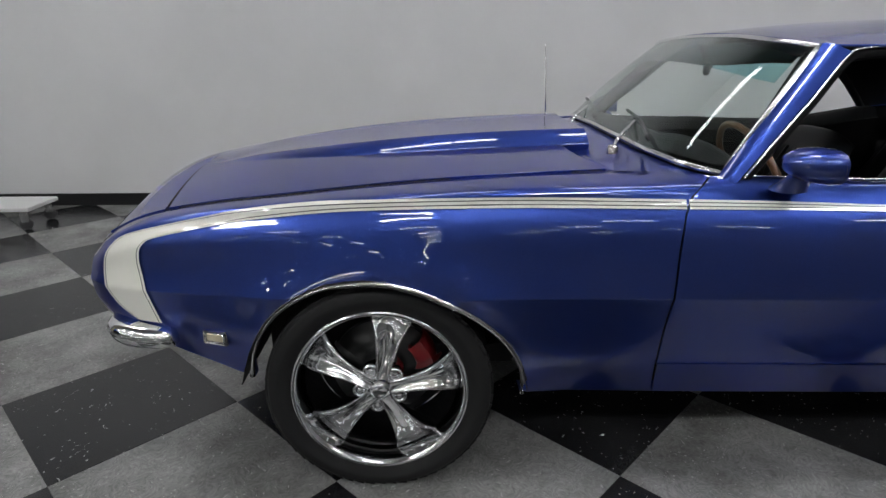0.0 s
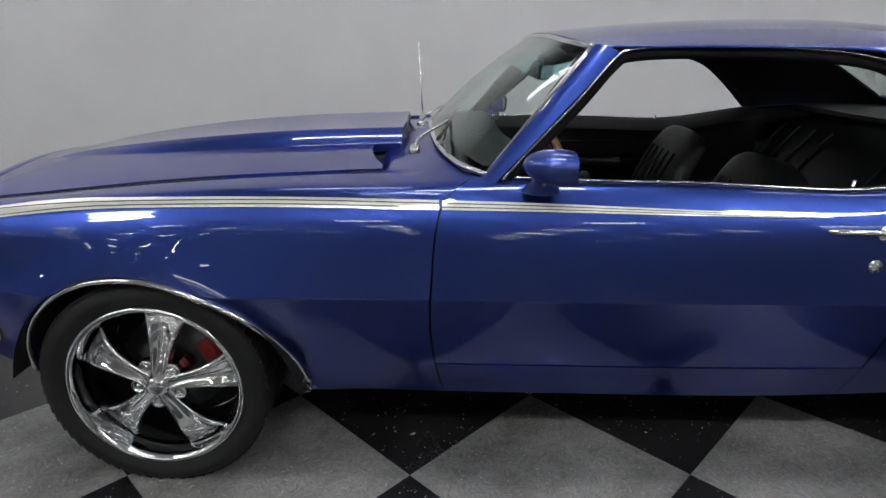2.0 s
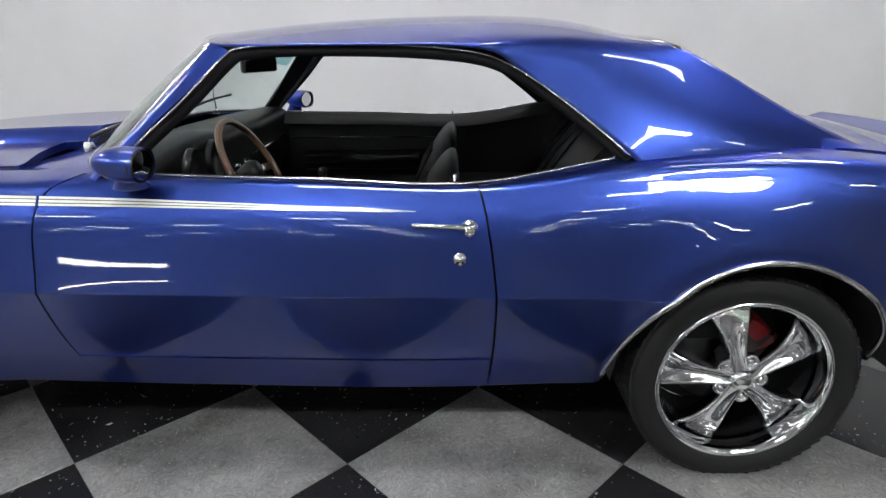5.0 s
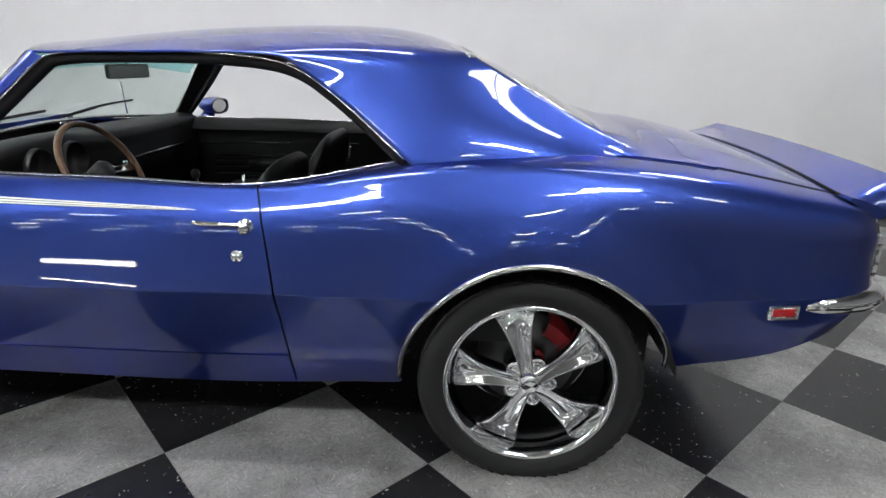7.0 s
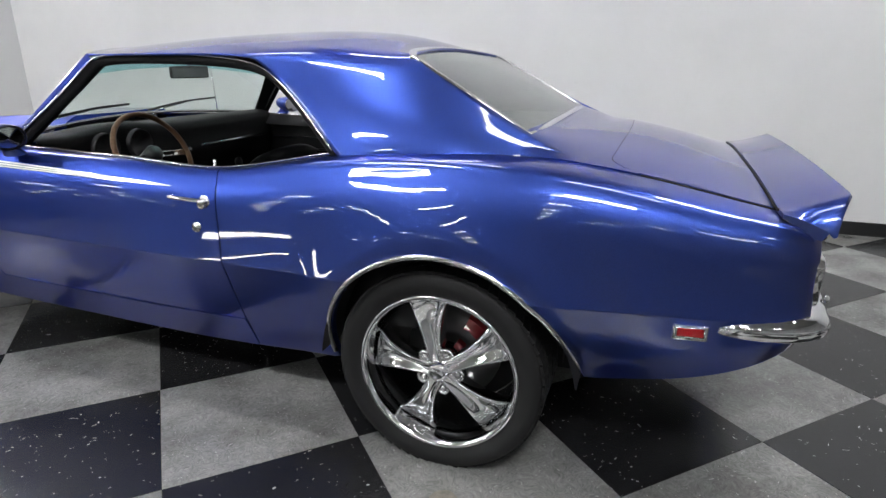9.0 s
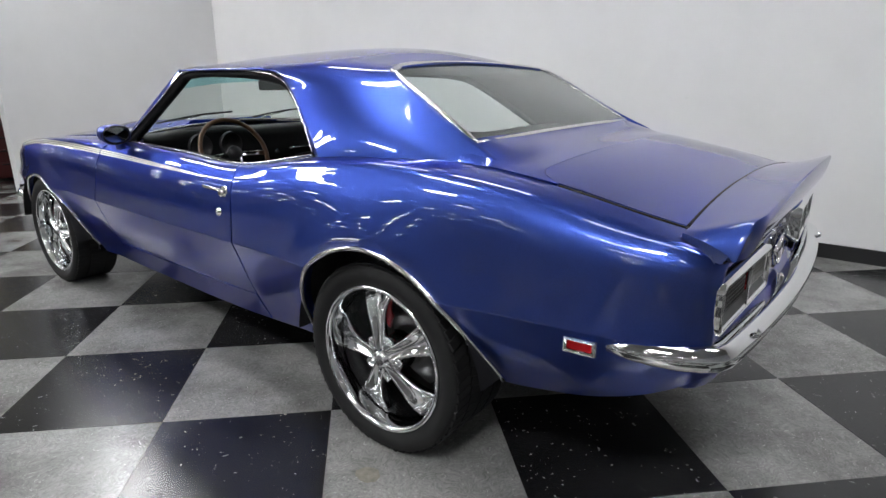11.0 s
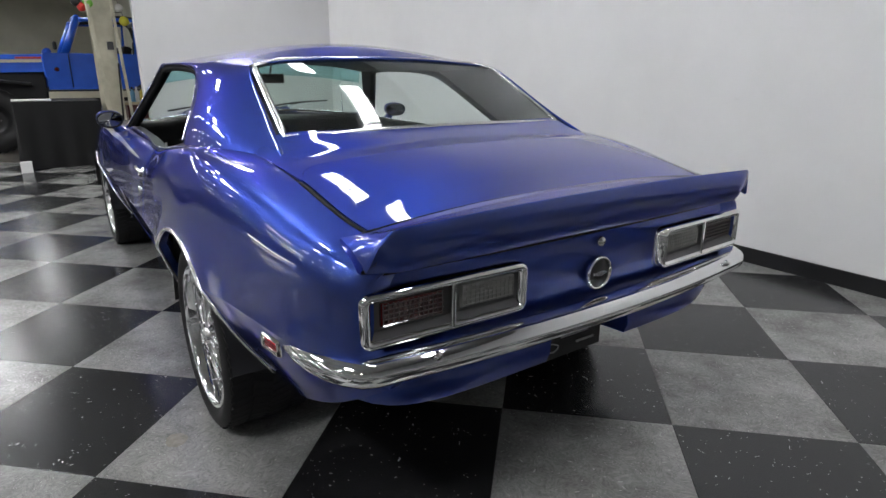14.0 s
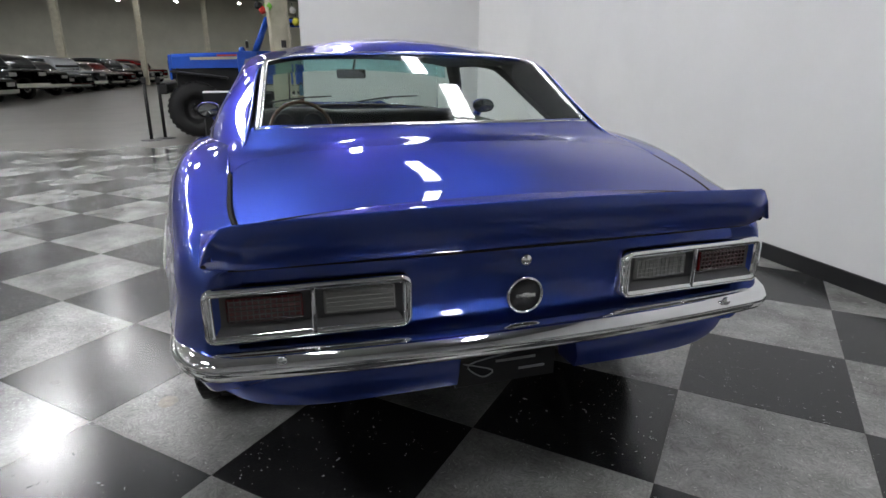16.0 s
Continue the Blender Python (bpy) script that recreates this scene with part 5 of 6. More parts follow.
speckle(JEEP_BLUE, (0.010, 0.09, 0.56), (0.015, 0.115, 0.66), 4.0)
CREAM = material("cream_painted_steel", (0.62, 0.59, 0.46), 0.5)
speckle(CREAM, (0.52, 0.49, 0.37), (0.66, 0.63, 0.50), 6.0, 8.0)
CLOTH = material("black_cloth", (0.004, 0.004, 0.0045), 0.9)
bump(CLOTH, 300.0, 0.3, 0.002)
PLY = material("pale_plywood", (0.52, 0.43, 0.29), 0.6)
speckle(PLY, (0.44, 0.36, 0.23), (0.58, 0.49, 0.34), 8.0, 6.0, stretch=(1, 1, 6))
MAROON = material("maroon_cabinet", (0.10, 0.022, 0.022), 0.4)
DECAL = material("silver_decal", (0.55, 0.52, 0.40), 0.4)
DECALRED = material("red_decal", (0.55, 0.05, 0.03), 0.4)
WHITE = material("white_laminate", (0.75, 0.75, 0.74), 0.4)


def offroader():
    j = empty("off_road_vehicle", (-7.0, 0.2, 0))
    tagged(j, "bright blue open off-road vehicle with big black tyres", "car")
    o = Matrix.Translation((7.0, -0.2, 0))

    def p(name, bm, mat, label="", smooth=False, r=0.0, parent=None):
        ob = part(name, bm, mat, parent or j, label, smooth)
        if parent is None:
            ob.matrix_parent_inverse = o
        return rounded(ob, r, 3) if r else ob
    # hood: tapering wedge
    P = []
    for y, w, z0, z1 in ((-2.02, 0.50, 1.17, 1.375), (-1.98, 0.54, 1.16, 1.40), (-1.4, 0.60, 1.17, 1.425), (-0.86, 0.66, 1.18, 1.44)):
        P.append([(-7.0 + w, y, z0), (-7.0 + w, y, z1 - 0.05), (-7.0 + w - 0.04, y, z1), (-7.0, y, z1 + 0.03), (-7.0 - w + 0.04, y, z1), (-7.0 - w, y, z1 - 0.05), (-7.0 - w, y, z0)])
    split(p("hood", sheet(P), JEEP_BLUE, "blue hood with side decals", True))
    p("grille", box((1.0, 0.05, 0.42), (-7.0, -2.03, 1.18)), JEEP_BLUE, r=0.02)
    for k in range(7):
        p("grille_slot", box((0.05, 0.03, 0.26), (-7.24 + 0.08 * k, -2.056, 1.2)), BLACK)
    for x in (-7.38, -6.62):
        hl = p("headlight", lathe([(0.0, -0.02), (0.08, -0.01), (0.09, 0.02)], 20), CLEARLENS, smooth=True)
        hl.matrix_basis = pose(x, -2.06, 1.22)
    p("hood_decal", box((0.004, 0.78, 0.045), (-6.375, -1.30, 1.335), turn=pose(0, 0, 0, 1.2, 0, -6)), DECAL)
    p("hood_decal", box((0.004, 0.36, 0.03), (-6.345, -1.06, 1.385), turn=pose(0, 0, 0, 1.2, 0, -6)), DECALRED)
    # black inner fender, axle and bumper
    p("engine_bay", box((1.10, 1.05, 0.42), (-7.0, -1.42, 0.98)), BLACK, r=0.03)
    p("front_bumper", box((1.55, 0.16, 0.18), (-7.0, -2.16, 0.83)), BLACK, "black steel bumper", r=0.03)
    p("frame_rail", box((0.9, 3.6, 0.16), (-7.0, -0.1, 0.70)), BLACK)
    p("axle", tube([(-7.7, -1.65, 0.48), (-6.3, -1.65, 0.48)], 0.06, 10), BLACK, smooth=True)
    p("axle", tube([(-7.7, 0.95, 0.48), (-6.3, 0.95, 0.48)], 0.06, 10), BLACK, smooth=True)
    for s in (-1, 1):
        p("fender", box((0.30, 0.92, 0.035), (-7.0 + s * 0.68, -1.55, 1.06), turn=pose(0, 0, 0, -7, 0, 0)), BLACK, "flat black fender", r=0.012)
        p("suspension_arm", tube([(-7.0 + s * 0.45, -1.6, 0.5), (-7.0 + s * 0.5, -1.3, 1.05)], 0.03, 8), BRIGHT, smooth=True)
    # tub with a cut-down door opening
    P = [(-0.88, 0.92), (-0.88, 1.46), (0.40, 1.46), (0.43, 1.40), (0.43, 1.08), (0.38, 0.98), (0.28, 0.92)]
    for s in (-1, 1):
        bm = bmesh.new()
        vs = [bm.verts.new((-7.0 + s * 0.72, y, z)) for y, z in P]
        bm.faces.new(vs)
        d = solid(p("tub_side", bm, JEEP_BLUE, "blue front side with closed door"), 0.05)
        p("rear_side", box((0.05, 1.44, 0.62), (-7.0 + s * 0.70, 1.16, 1.13)), BLACK, "black rear side panel", r=0.02)
        part("door_seam", tube([(-7.0 + s * 0.75, -0.56, 0.95), (-7.0 + s * 0.75, -0.56, 1.44)], 0.006, 6), BLACK, d)
        p("door_frame", tube([(-7.0 + s * 0.64, -0.34, 1.96), (-7.0 + s * 0.64, 0.42, 1.98), (-7.0 + s * 0.72, 0.40, 1.46)], 0.035, 8), JEEP_BLUE, "blue door window frame", True)
        p("rocker_panel", box((0.06, 1.30, 0.10), (-7.0 + s * 0.70, -0.24, 0.86)), BLACK, "black rocker guard", r=0.01)
    p("tub_floor", box((1.40, 2.7, 0.06), (-7.0, 0.5, 0.88)), BLACK)
    p("cowl", box((1.40, 0.10, 0.34), (-7.0, -0.86, 1.27)), JEEP_BLUE, r=0.02)
    p("rocker", box((0.03, 1.4, 0.10), (-6.26, -0.2, 0.84)), DECAL)
    for a, b in (((-7.64, -0.60, 1.44), (-7.62, -0.36, 1.98)), ((-6.36, -0.60, 1.44), (-6.38, -0.36, 1.98)), ((-7.62, -0.36, 1.98), (-6.38, -0.36, 1.98)), ((-7.64, -0.82, 1.48), (-6.36, -0.82, 1.48))):
        p("windshield_frame", tube([a, b], 0.055, 8), JEEP_BLUE, smooth=True)
    for x in (-7.55, -6.45):
        p("roll_bar", tube(along([(x, 0.55, 1.35), (x, 0.52, 1.95), (x, 0.0, 2.0), (x, -0.36, 1.96)], 20), 0.032, 8), BLACK, "black roll bar", True)
    p("roll_bar", tube([(-7.55, 0.52, 1.96), (-6.45, 0.52, 1.96)], 0.032, 8), BLACK, "black roll bar", True)
    for x in (-7.3, -6.7):
        p("seat", box((0.42, 0.14, 0.62), (x, 0.25, 1.28), turn=pose(0, 0, 0, -12, 0, 0)), VINYL, "black seat", r=0.04)
    p("wing_mirror", box((0.16, 0.05, 0.12), (-6.16, -0.72, 1.56)), BLACK, r=0.02)
    mark = p("side_marker", lathe([(0.0, -0.02), (0.03, -0.015), (0.035, 0.01)], 14), REDLENS, smooth=True)
    mark.matrix_basis = pose(-6.25, -0.74, 1.22, 0, 0, 90)
    # wheels
    for x, s in ((-6.42, 1), (-7.58, -1)):
        for y in (-1.65, 0.95):
            w = part("wheel", lathe([(0.23, -0.13), (0.26, -0.155), (0.33, -0.165), (0.42, -0.15), (0.468, -0.11), (0.475, 0.0), (0.468, 0.11), (0.42, 0.15), (0.25, 0.15)], 44), OFFROAD, j, "big black off-road tyre")
            w.matrix_parent_inverse = o
            w.matrix_basis = pose(x, y, 0.474, 0, 0, 90 if s > 0 else -90)
            bm = bmesh.new()
            for i in range(30):
                for side in (-1, 1):
                    m = Matrix.Rotation(2 * math.pi * (i + 0.25 * side) / 30, 4, "Y") @ Matrix.Translation((0.468, side * 0.08, 0))
                    box((0.022, 0.10, 0.055), (0, 0, 0), bm, m)
            part("tread_lug", bm, OFFROAD, w, smooth=False)["kind"] = "stuff"
            part("rim", lathe([(0.0, -0.02), (0.06, -0.02), (0.075, -0.05), (0.14, -0.03), (0.19, -0.06), (0.225, -0.12), (0.245, -0.135), (0.25, -0.12)], 36), BLACK, w, "black steel rim")
            part("hub_cap", lathe([(0.0, -0.09), (0.035, -0.085), (0.045, -0.05), (0.05, -0.02)], 20), BRIGHT, w)
            for i in range(6):
                a = i * math.pi / 3
                bm = lathe([(0.0, -0.055), (0.012, -0.052), (0.012, -0.02)], 8)
                bmesh.ops.transform(bm, matrix=Matrix.Translation((0.095 * math.cos(a), 0, 0.095 * math.sin(a))), verts=bm.verts)
                part("lug_nut", bm, BRIGHT, w)
    return j


offroader()

# steel post with leaning boards
col = tagged(empty("post", (-4.55, -0.24, 0)), "cream painted steel post", "post")
for dx, dy, sx, sy in ((0.09, 0, 0.02, 0.26), (-0.09, 0, 0.02, 0.26), (0, 0, 0.16, 0.02)):
    part("flange" if sy > 0.1 else "web", box((sx, sy, HALL_Z), (dx, dy, HALL_Z / 2)), CREAM, col, smooth=False)
bx = part("switch_box", box((0.05, 0.07, 0.10), (0.125, 0.06, 1.52)), LAMPCUP, col, smooth=False)
for y0, y1, wd in ((-0.40, -0.27, 0.05), (-0.12, -0.02, 0.035)):
    lean = math.degrees(math.atan2(y1 - y0, 2.35))
    pl = obj("leaning_board", box((0.03, wd, 2.4), (0, 0, 1.2)), CREAM, smooth=False)
    pl.matrix_basis = pose(-4.36, y1, 0.0, lean, 0, 0)
    rounded(pl, 0.004)
    tagged(pl, "long cream board leaning on the post", "board")
br = obj("broom", tube([(0, 0, 0.05), (0, 0, 1.3)], 0.012, 8), BLACK)
br.matrix_basis = pose(-4.30, -0.20, 0.0, -3, 0, 0)
tagged(br, "dark broom handle leaning beside the post", "broom")
part("broom_head", box((0.06, 0.26, 0.09), (0, 0, 0.045)), MAROON, br, smooth=False)

# small coloured round items at the post, unidentified, on added hooks
for (y, z, r, c) in ((-0.44, 1.98, 0.055, (0.55, 0.03, 0.02)), (-0.37, 2.03, 0.06, (0.22, 0.60, 0.08)), (-0.50, 2.04, 0.055, (0.015, 0.015, 0.015)), (0.02, 1.83, 0.06, (0.62, 0.58, 0.05)), (-0.02, 1.99, 0.05, (0.75, 0.75, 0.72))):
    m = material("round_item_surface", c, 0.6)
    bm = bmesh.new()
    bmesh.ops.create_icosphere(bm, subdivisions=3, radius=r)
    for v in bm.verts:
        v.co *= 1 + 0.10 * noise.noise(v.co * 30)
    ob = obj("polishing_ball", bm, m)
    ob.matrix_basis = pose(-4.40, y, z)
    tagged(ob, "small bright coloured round item hanging on the post", "ball", "polishing balls")
    part("hook", tube([(0, 0, r * 0.8), (-0.04, -0.01, r + 0.05), (-0.09, (-0.2 - y) * 0.5, r + 0.05)], 0.004, 6), BLACK, ob)

# table under a black cloth
P = []
for s in np.linspace(0, 1, 97):
    a = s * 4
    k = int(min(a, 3.999))
    f = a - k
    cx = [(-4.22, -1.36), (-4.22, -0.42), (-4.98, -0.42), (-4.98, -1.36), (-4.22, -1.36)]
    x, y = cx[k][0] + (cx[k + 1][0] - cx[k][0]) * f, cx[k][1] + (cx[k + 1][1] - cx[k][1]) * f
    row = []
    for u in np.linspace(0, 1, 10):
        fold = 0.022 * u * math.sin(s * 92) + 0.012 * u * math.sin(s * 41 + 1)
        dx = 1 if k == 0 else (-1 if k == 2 else 0)
        dy = 1 if k == 1 else (-1 if k == 3 else 0)
        row.append((x + dx * (fold + 0.02 * u), y + dy * (fold + 0.02 * u), 0.83 - 0.825 * u))
    P.append(row)
bm = sheet(P)
top = [bm.verts.new(p) for p in ((-4.22, -1.36, 0.83), (-4.22, -0.42, 0.83), (-4.98, -0.42, 0.83), (-4.98, -1.36, 0.83))]
bm.faces.new(top)
table = tagged(empty("draped_table", (-4.6, -0.89, 0)), "folding table draped to the floor in black cloth", "table")
for ob in (solid(obj("tablecloth", bm, CLOTH, table, "black cloth hanging to the floor"), 0.004), obj("tabletop", box((0.72, 0.90, 0.03), (-4.6, -0.89, 0.81)), BLACK, table, smooth=False)):
    ob.matrix_parent_inverse = Matrix.Translation((4.6, 0.89, 0))
for dx in (-0.32, 0.32):
    for dy in (-0.40, 0.40):
        part("leg", tube([(dx, dy, 0.0), (dx, dy, 0.80)], 0.015, 8), BLACK, table)
tray = tagged(rounded(obj("tray", box((0.30, 0.42, 0.018), (-4.45, -1.16, 0.844)), WHITE, smooth=False), 0.004), "flat white tray on the draped table", "tray")
bx = tagged(rounded(obj("paper_box", box((0.09, 0.12, 0.12), (-3.99, -1.34, 0.06)), WHITE, smooth=False), 0.004), "small white carton on the tiled floor", "box")
part("lid", box((0.094, 0.124, 0.022), (-3.99, -1.34, 0.122)), WHITE, bx, smooth=False)

# tool cabinet with bottles
cab = tagged(empty("tool_cabinet", (-4.95, 0.45, 0)), "dark maroon tool cabinet with a pale work top", "cabinet")
rounded(part("body", box((0.5, 1.0, 0.72), (0, 0, 0.38)), MAROON, cab, smooth=False), 0.01)
part("work_top", box((0.54, 1.06, 0.035), (0, 0, 0.76)), PLY, cab, smooth=False)
for k in range(4):
    d = part("drawer", box((0.02, 0.94, 0.14), (0.255, 0, 0.14 + 0.16 * k)), MAROON, cab, smooth=False)
    part("handle", box((0.02, 0.5, 0.015), (0.27, 0, 0.19 + 0.16 * k)), BLACK, d, smooth=False)
for k, c in enumerate(((0.15, 0.35, 0.55), (0.62, 0.63, 0.65), (0.65, 0.50, 0.06), (0.62, 0.60, 0.55), (0.60, 0.48, 0.05), (0.65, 0.64, 0.60), (0.20, 0.45, 0.12))):
    m = material("bottle_plastic", c, 0.35)
    bm = lathe([(0.0, -0.0), (0.030, 0.0), (0.032, 0.01), (0.032, 0.12), (0.024, 0.15), (0.012, 0.165), (0.012, 0.18)], 16)
    bmesh.ops.transform(bm, matrix=Matrix.Rotation(radians(90), 4, "X"), verts=bm.verts)
    b = obj("bottle", bm, m)
    b.matrix_basis = pose(-4.80 - 0.05 * (k % 2), 0.05 + 0.062 * k, 0.7785)
    tagged(b, "plastic spray bottle of car polish on the tool cabinet", "bottle", "polish bottles")
    c2 = lathe([(0.0, 0.0), (0.014, 0.0), (0.014, 0.03), (0.0, 0.032)], 12)
    bmesh.ops.transform(c2, matrix=Matrix.Translation((0, 0, 0.175)) @ Matrix.Rotation(radians(90), 4, "X"), verts=c2.verts)
    part("cap", c2, WHITE if k % 2 else BLACK, b)

# black stanchions
for x, y in ((-6.0, -2.40), (-6.25, -2.22)):
    st = obj("stanchion", tube([(0, 0, 0.02), (0, 0, 0.96)], 0.028, 14), BLACK)
    st.matrix_basis = pose(x, y, 0)
    tagged(st, "black crowd-control stanchion post on a round base", "stanchion", "stanchions")
    bm = lathe([(0.0, -0.02), (0.10, -0.02), (0.17, -0.004), (0.175, 0.0)], 28)
    bmesh.ops.transform(bm, matrix=Matrix.Rotation(radians(-90), 4, "X") @ Matrix.Translation((0, 0.0, 0)), verts=bm.verts)
    part("base", bm, BLACK, st)
    part("belt_head", box((0.07, 0.07, 0.09), (0, 0, 0.98)), BLACK, st, smooth=False)

# low white trolley by the side wall
tr = tagged(empty("trolley", (-3.03, 1.98, 0)), "low white platform trolley on swivel castors", "trolley")
rounded(part("platform", box((0.60, 0.36, 0.030), (0, 0, 0.155)), WHITE, tr, smooth=False), 0.006)
for dx in (-0.24, 0.24):
    for dy in (-0.14, 0.14):
        c = part("castor", lathe([(0.0, -0.014), (0.04, -0.014), (0.045, 0.0), (0.04, 0.014), (0.0, 0.014)], 20), LAMPCUP, tr)
        c.matrix_basis = pose(dx, dy, 0.045, 0, 0, 25)
        f = part("fork", box((0.05, 0.04, 0.085), (0, 0, 0.055)), BRIGHT, c, smooth=False)

# tall posts far off in the hall
for x, y in ((-30.0, -9.9), (-38.0, -7.5), (-30.0, -20.0), (-44.0, -4.0)):
    tagged(obj("hall_column", box((0.34, 0.34, HALL_Z), (x, y, HALL_Z / 2)), CREAM, smooth=False), "tall cream hall column among parked cars", "column", "hall columns", "structure")


# parked cars
def parked(kind, paint):
    """A plain parked car: long along x, nose towards -x."""
    c = empty("parked_car")
    if kind == "truck":
        line = [(-2.6, 0.50, 1.00), (-2.5, 0.42, 1.06), (-1.2, 0.36, 1.13), (-0.6, 0.36, 1.72), (0.6, 0.36, 1.74), (0.85, 0.36, 1.13), (2.5, 0.38, 1.13), (2.6, 0.5, 1.03)]
    elif kind == "suv":
        line = [(-2.3, 0.40, 0.86), (-2.2, 0.30, 0.95), (-1.1, 0.26, 1.05), (-0.5, 0.26, 1.58), (1.5, 0.26, 1.60), (2.1, 0.26, 1.10), (2.25, 0.4, 0.95)]
    else:
        line = [(-2.4, 0.36, 0.70), (-2.3, 0.26, 0.80), (-1.0, 0.22, 0.93), (-0.35, 0.22, 1.34), (0.9, 0.22, 1.36), (1.5, 0.22, 0.96), (2.3, 0.26, 0.90), (2.4, 0.38, 0.78)]
    f = curve(*[(k, p) for k, p in enumerate(line)])
    P = []
    belt = 1.12 if kind == "truck" else (1.06 if kind == "suv" else 0.90)
    for u in np.linspace(0, len(line) - 1, 44):
        x, lo, hi = f(u)
        w = 0.90 * (1 - 0.10 * (abs(x) / 2.6) ** 4)
        wt = w - 0.12 * max(hi - belt, 0) / 0.45 - 0.04
        P.append([(x, -w + 0.06, lo), (x, -w, lo + 0.12), (x, -w, (lo + min(hi, belt)) / 2), (x, -w + 0.02, min(hi - 0.04, belt)), (x, -wt, hi - 0.04), (x, -wt + 0.12, hi),
                  (x, wt - 0.12, hi), (x, wt, hi - 0.04), (x, w - 0.02, min(hi - 0.04, belt)), (x, w, (lo + min(hi, belt)) / 2), (x, w, lo + 0.12), (x, w - 0.06, lo)])
    part("body", sheet(P, close_v=True), paint, c)
    top = max(p[2] for p in line)
    cab = [p for p in line if p[2] > belt + 0.2]
    xa, xb = cab[0][0], cab[-1][0]
    for s in (-1, 1):
        bm = sheet([[(xa - 0.25, s * 0.888, belt + 0.02), (xa + 0.10, s * 0.775, top - 0.10)], [((xa + xb) / 2, s * 0.892, belt + 0.02), ((xa + xb) / 2, s * 0.782, top - 0.08)], [(xb + 0.20, s * 0.888, belt + 0.02), (xb - 0.05, s * 0.775, top - 0.12)]])
        solid(part("side_window", bm, DARKGLASS, c), 0.03)
    solid(part("front_window", sheet([[(xa - 0.50, -0.72, belt + 0.05), (xa - 0.06, -0.62, top - 0.06)], [(xa - 0.50, 0.72, belt + 0.05), (xa - 0.06, 0.62, top - 0.06)]]), DARKGLASS, c), 0.03)
    R = 0.38 if kind == "truck" else 0.33
    for x in (-1.55, 1.45):
        for s in (-1, 1):
            w = part("wheel", lathe([(0.20, -0.10), (R - 0.04, -0.11), (R, -0.08), (R, 0.08), (R - 0.04, 0.10)], 28), RUBBER, c)
            w.matrix_basis = pose(x, s * 0.83, R, 0, 0, 0 if s < 0 else 180)
            part("rim", lathe([(0.0, -0.06), (0.06, -0.07), (0.10, -0.05), (0.19, -0.06), (0.22, -0.10)], 24), BRIGHT, w)
    part("bumper", box((0.10, 1.66, 0.13), (line[0][0] - 0.02, 0, line[0][1] + 0.02)), CHROME, c, smooth=False)
    for s in (-1, 1):
        part("headlight", box((0.05, 0.30, 0.13), (line[0][0] + 0.02, s * 0.62, line[0][2] - 0.10)), CLEARLENS, c, smooth=False)
    return c


DARKGLASS = material("dark_glass", (0.02, 0.024, 0.025), 0.04)
PAINTS = [material("parked_paint", c, 0.25, 0.0, 1.0) for c in ((0.006, 0.006, 0.007), (0.02, 0.022, 0.025), (0.16, 0.012, 0.012), (0.25, 0.26, 0.27), (0.02, 0.10, 0.06))]
NOTES = ["black parked car on the hall floor", "dark grey parked car on the hall floor", "red parked car on the hall floor", "silver parked car on the hall floor", "dark green parked car on the hall floor"]
rowed = []
kinds = [("sedan", 0), ("sedan", 0), ("truck", 0), ("suv", 0), ("sedan", 1), ("suv", 3), ("sedan", 0), ("sedan", 2), ("suv", 1), ("sedan", 3), ("sedan", 0), ("suv", 2)]
for k, (kind, p) in enumerate(kinds):
    rowed.append((kind, p, -15.5 - 2.75 * k, -10.9 + 0.12 * k, 246 + 4 * math.sin(k * 2.1)))
    if k > 2:
        rowed.append((kinds[(k * 5 + 2) % 12][0], kinds[(k * 5 + 2) % 12][1], -16.5 - 2.75 * k, -17.0, 66))
for k in range(4):
    rowed.append((kinds[k + 6][0], kinds[k + 6][1], -24.0 - 5.2 * k, -1.6 + 0.2 * k, 100 - 6 * k))
protos = {}
for kind, p, x, y, yaw in rowed:
    key = (kind, p)
    if key not in protos:
        protos[key] = c = parked(kind, PAINTS[p])
        tagged(c, NOTES[p], "car", "parked cars")
        c.matrix_basis = pose(x, y, 0, 0, 0, yaw)
    else:
        copy_thing(protos[key], pose(x, y, 0, 0, 0, yaw))

# ---------------------------------------------------------------- floor tiles
TILE, OX, OY, ANG = 0.6096, 0.732, -0.838, radians(0.2)


def lattice(i, j):
    u, v = (i + j) * TILE / math.sqrt(2), (i - j) * TILE / math.sqrt(2)
    return OX + u * math.cos(ANG) - v * math.sin(ANG), OY + u * math.sin(ANG) + v * math.cos(ANG)


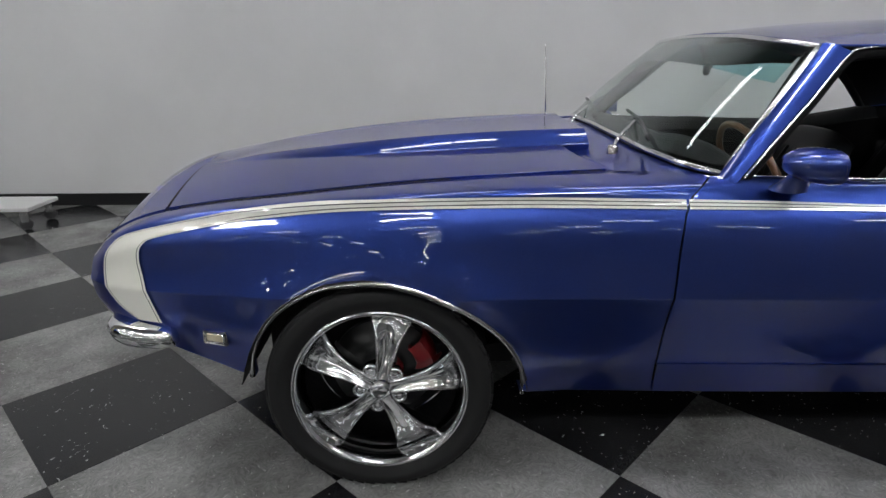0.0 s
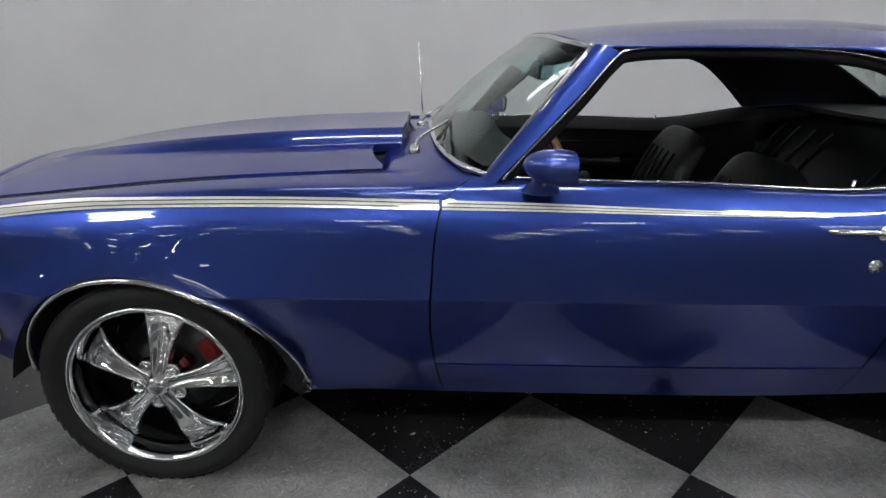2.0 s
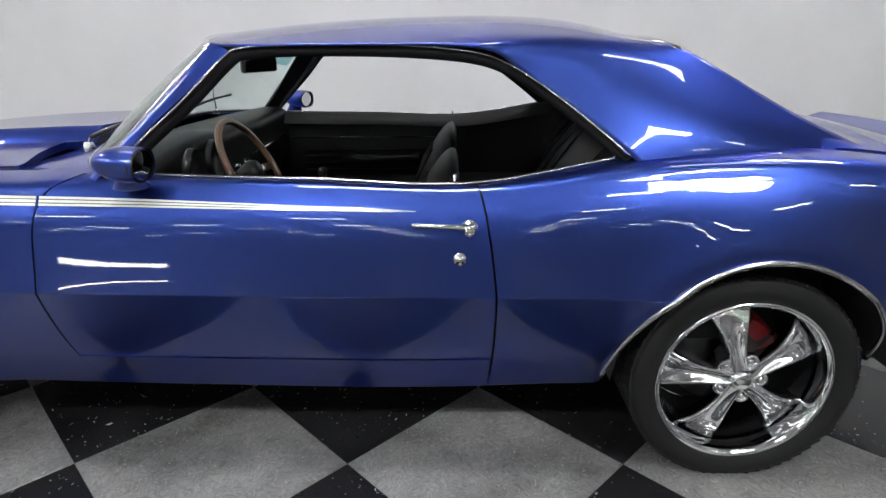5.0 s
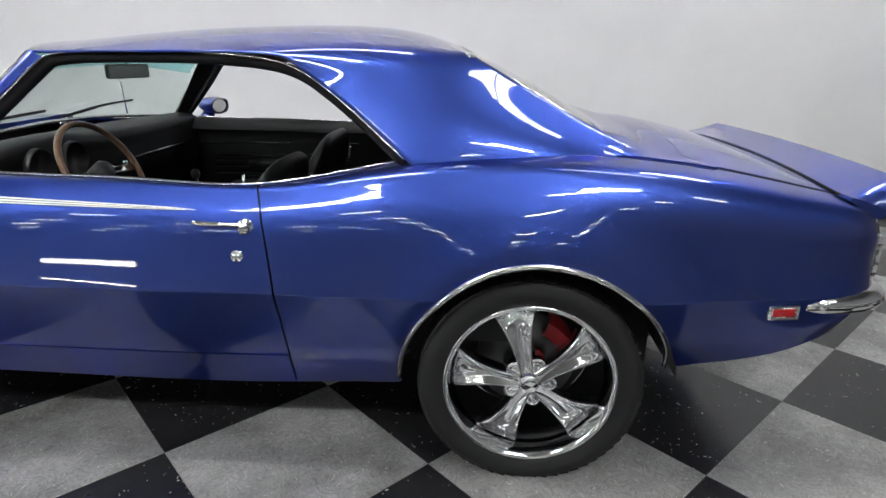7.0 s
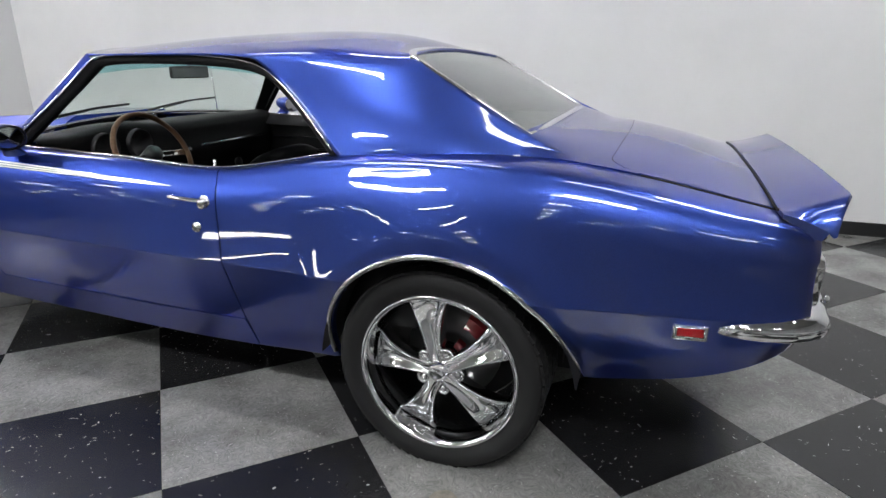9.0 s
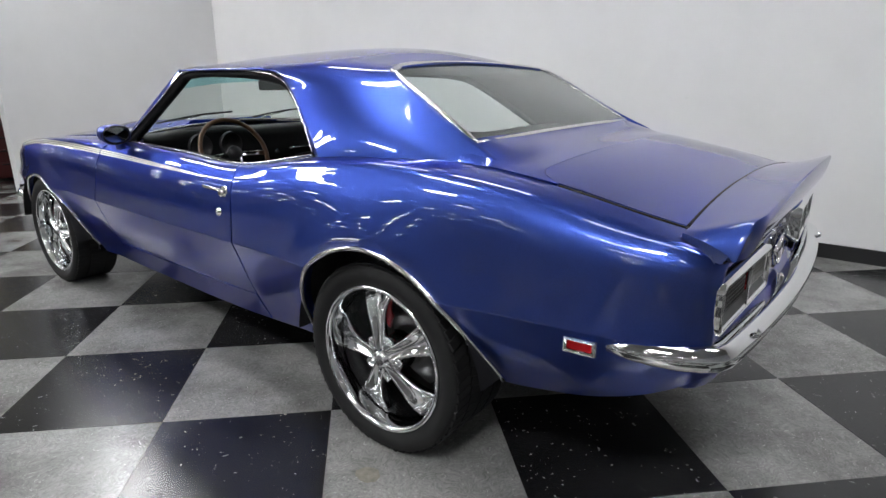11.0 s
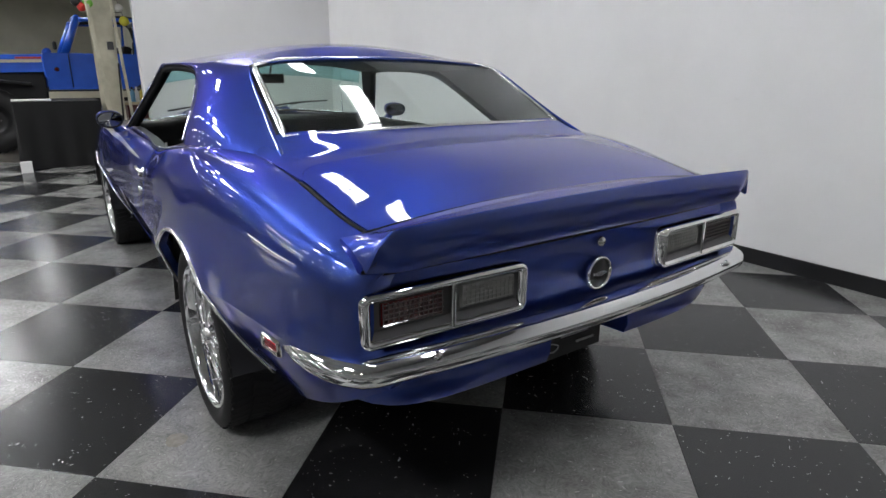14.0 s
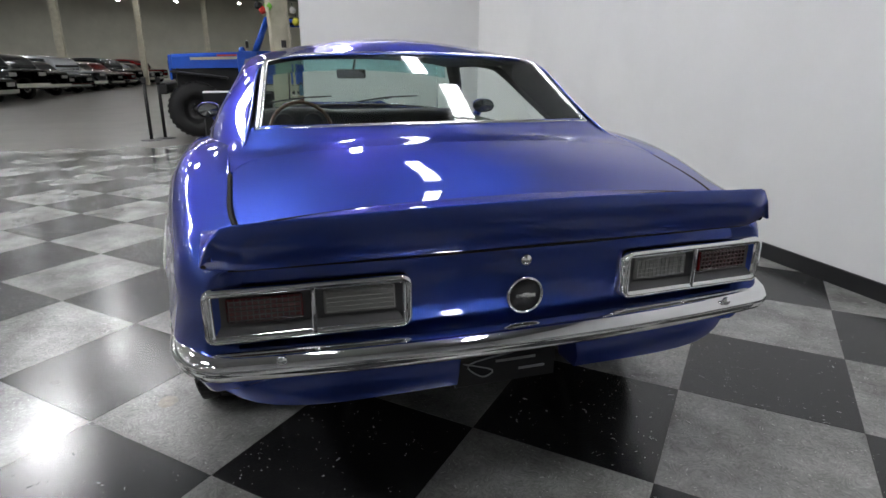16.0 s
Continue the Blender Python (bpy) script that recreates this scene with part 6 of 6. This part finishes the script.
def tile_bm(h, bm=None, at=None, r=TILE / 2 - 0.0004):
    bm = bm or bmesh.new()
    c = 0.0015
    lo = [bm.verts.new((x * r, y * r, -0.004)) for x, y in ((-1, -1), (1, -1), (1, 1), (-1, 1))]
    mid = [bm.verts.new((x * r, y * r, h - 0.0008)) for x, y in ((-1, -1), (1, -1), (1, 1), (-1, 1))]
    hi = [bm.verts.new((x * (r - c), y * (r - c), h)) for x, y in ((-1, -1), (1, -1), (1, 1), (-1, 1))]
    for a, b in ((lo, mid), (mid, hi)):
        for k in range(4):
            bm.faces.new((a[k], a[(k + 1) % 4], b[(k + 1) % 4], b[k]))
    bm.faces.new(hi)
    if at is not None:
        bmesh.ops.transform(bm, matrix=at, verts=lo + mid + hi)
    return bm


tile_floor = tagged(obj("tile_floor", box((1.0, 1.0, 0.003), (1.4, -0.2, -0.0045)), DARK, smooth=False), "checkered black and grey vinyl tile floor", "floor", kind="structure")
meshes = []
for mat in (TILE_GREY, TILE_DARK):
    me = bpy.data.meshes.new("tile")
    b = tile_bm(0.0)
    b.to_mesh(me)
    b.free()
    me.materials.append(mat)
    meshes.append(me)
cells = []
for i in range(-30, 31):
    for j in range(-30, 31):
        x, y = lattice(i + 0.5, j + 0.5)
        if -5.25 < x < 8.5 and -7.5 < y < 2.80:
            cells.append((math.hypot((x - 2.2) * 0.75, y + 0.3), i, j, x, y))
cells.sort()
rest = [bmesh.new(), bmesh.new()]
for k, (_, i, j, x, y) in enumerate(cells):
    m = pose(x, y, 0, 0, 0, 45 + math.degrees(ANG))
    if k < 300:
        t = new("tile", meshes[(i + j) % 2])
        t.parent = tile_floor
        t.matrix_basis = m
    else:
        tile_bm(0.0, rest[(i + j) % 2], m)
for b, mat in zip(rest, (TILE_GREY, TILE_DARK)):
    obj("outer_tiles", b, mat, tile_floor, smooth=False, kind="stuff")

# a dried ring stain on a grey tile
STAIN = material("dried_stain", (0.13, 0.12, 0.095), 0.4)
speckle(STAIN, (0.10, 0.09, 0.07), (0.19, 0.175, 0.14), 30.0)
rng = random.Random(4)
P = []
for k in range(28):
    a = 2 * math.pi * k / 28
    r = 0.040 + 0.006 * rng.random()
    P.append([(2.832 + r * f * math.cos(a), -1.013 + 0.8 * r * f * math.sin(a), 0.0006) for f in (0.02, 0.5, 0.8, 1.0)])
tagged(obj("floor_stain", sheet(P, close_u=True), STAIN, smooth=False), "dried brownish ring stain on a grey floor tile", "stain")
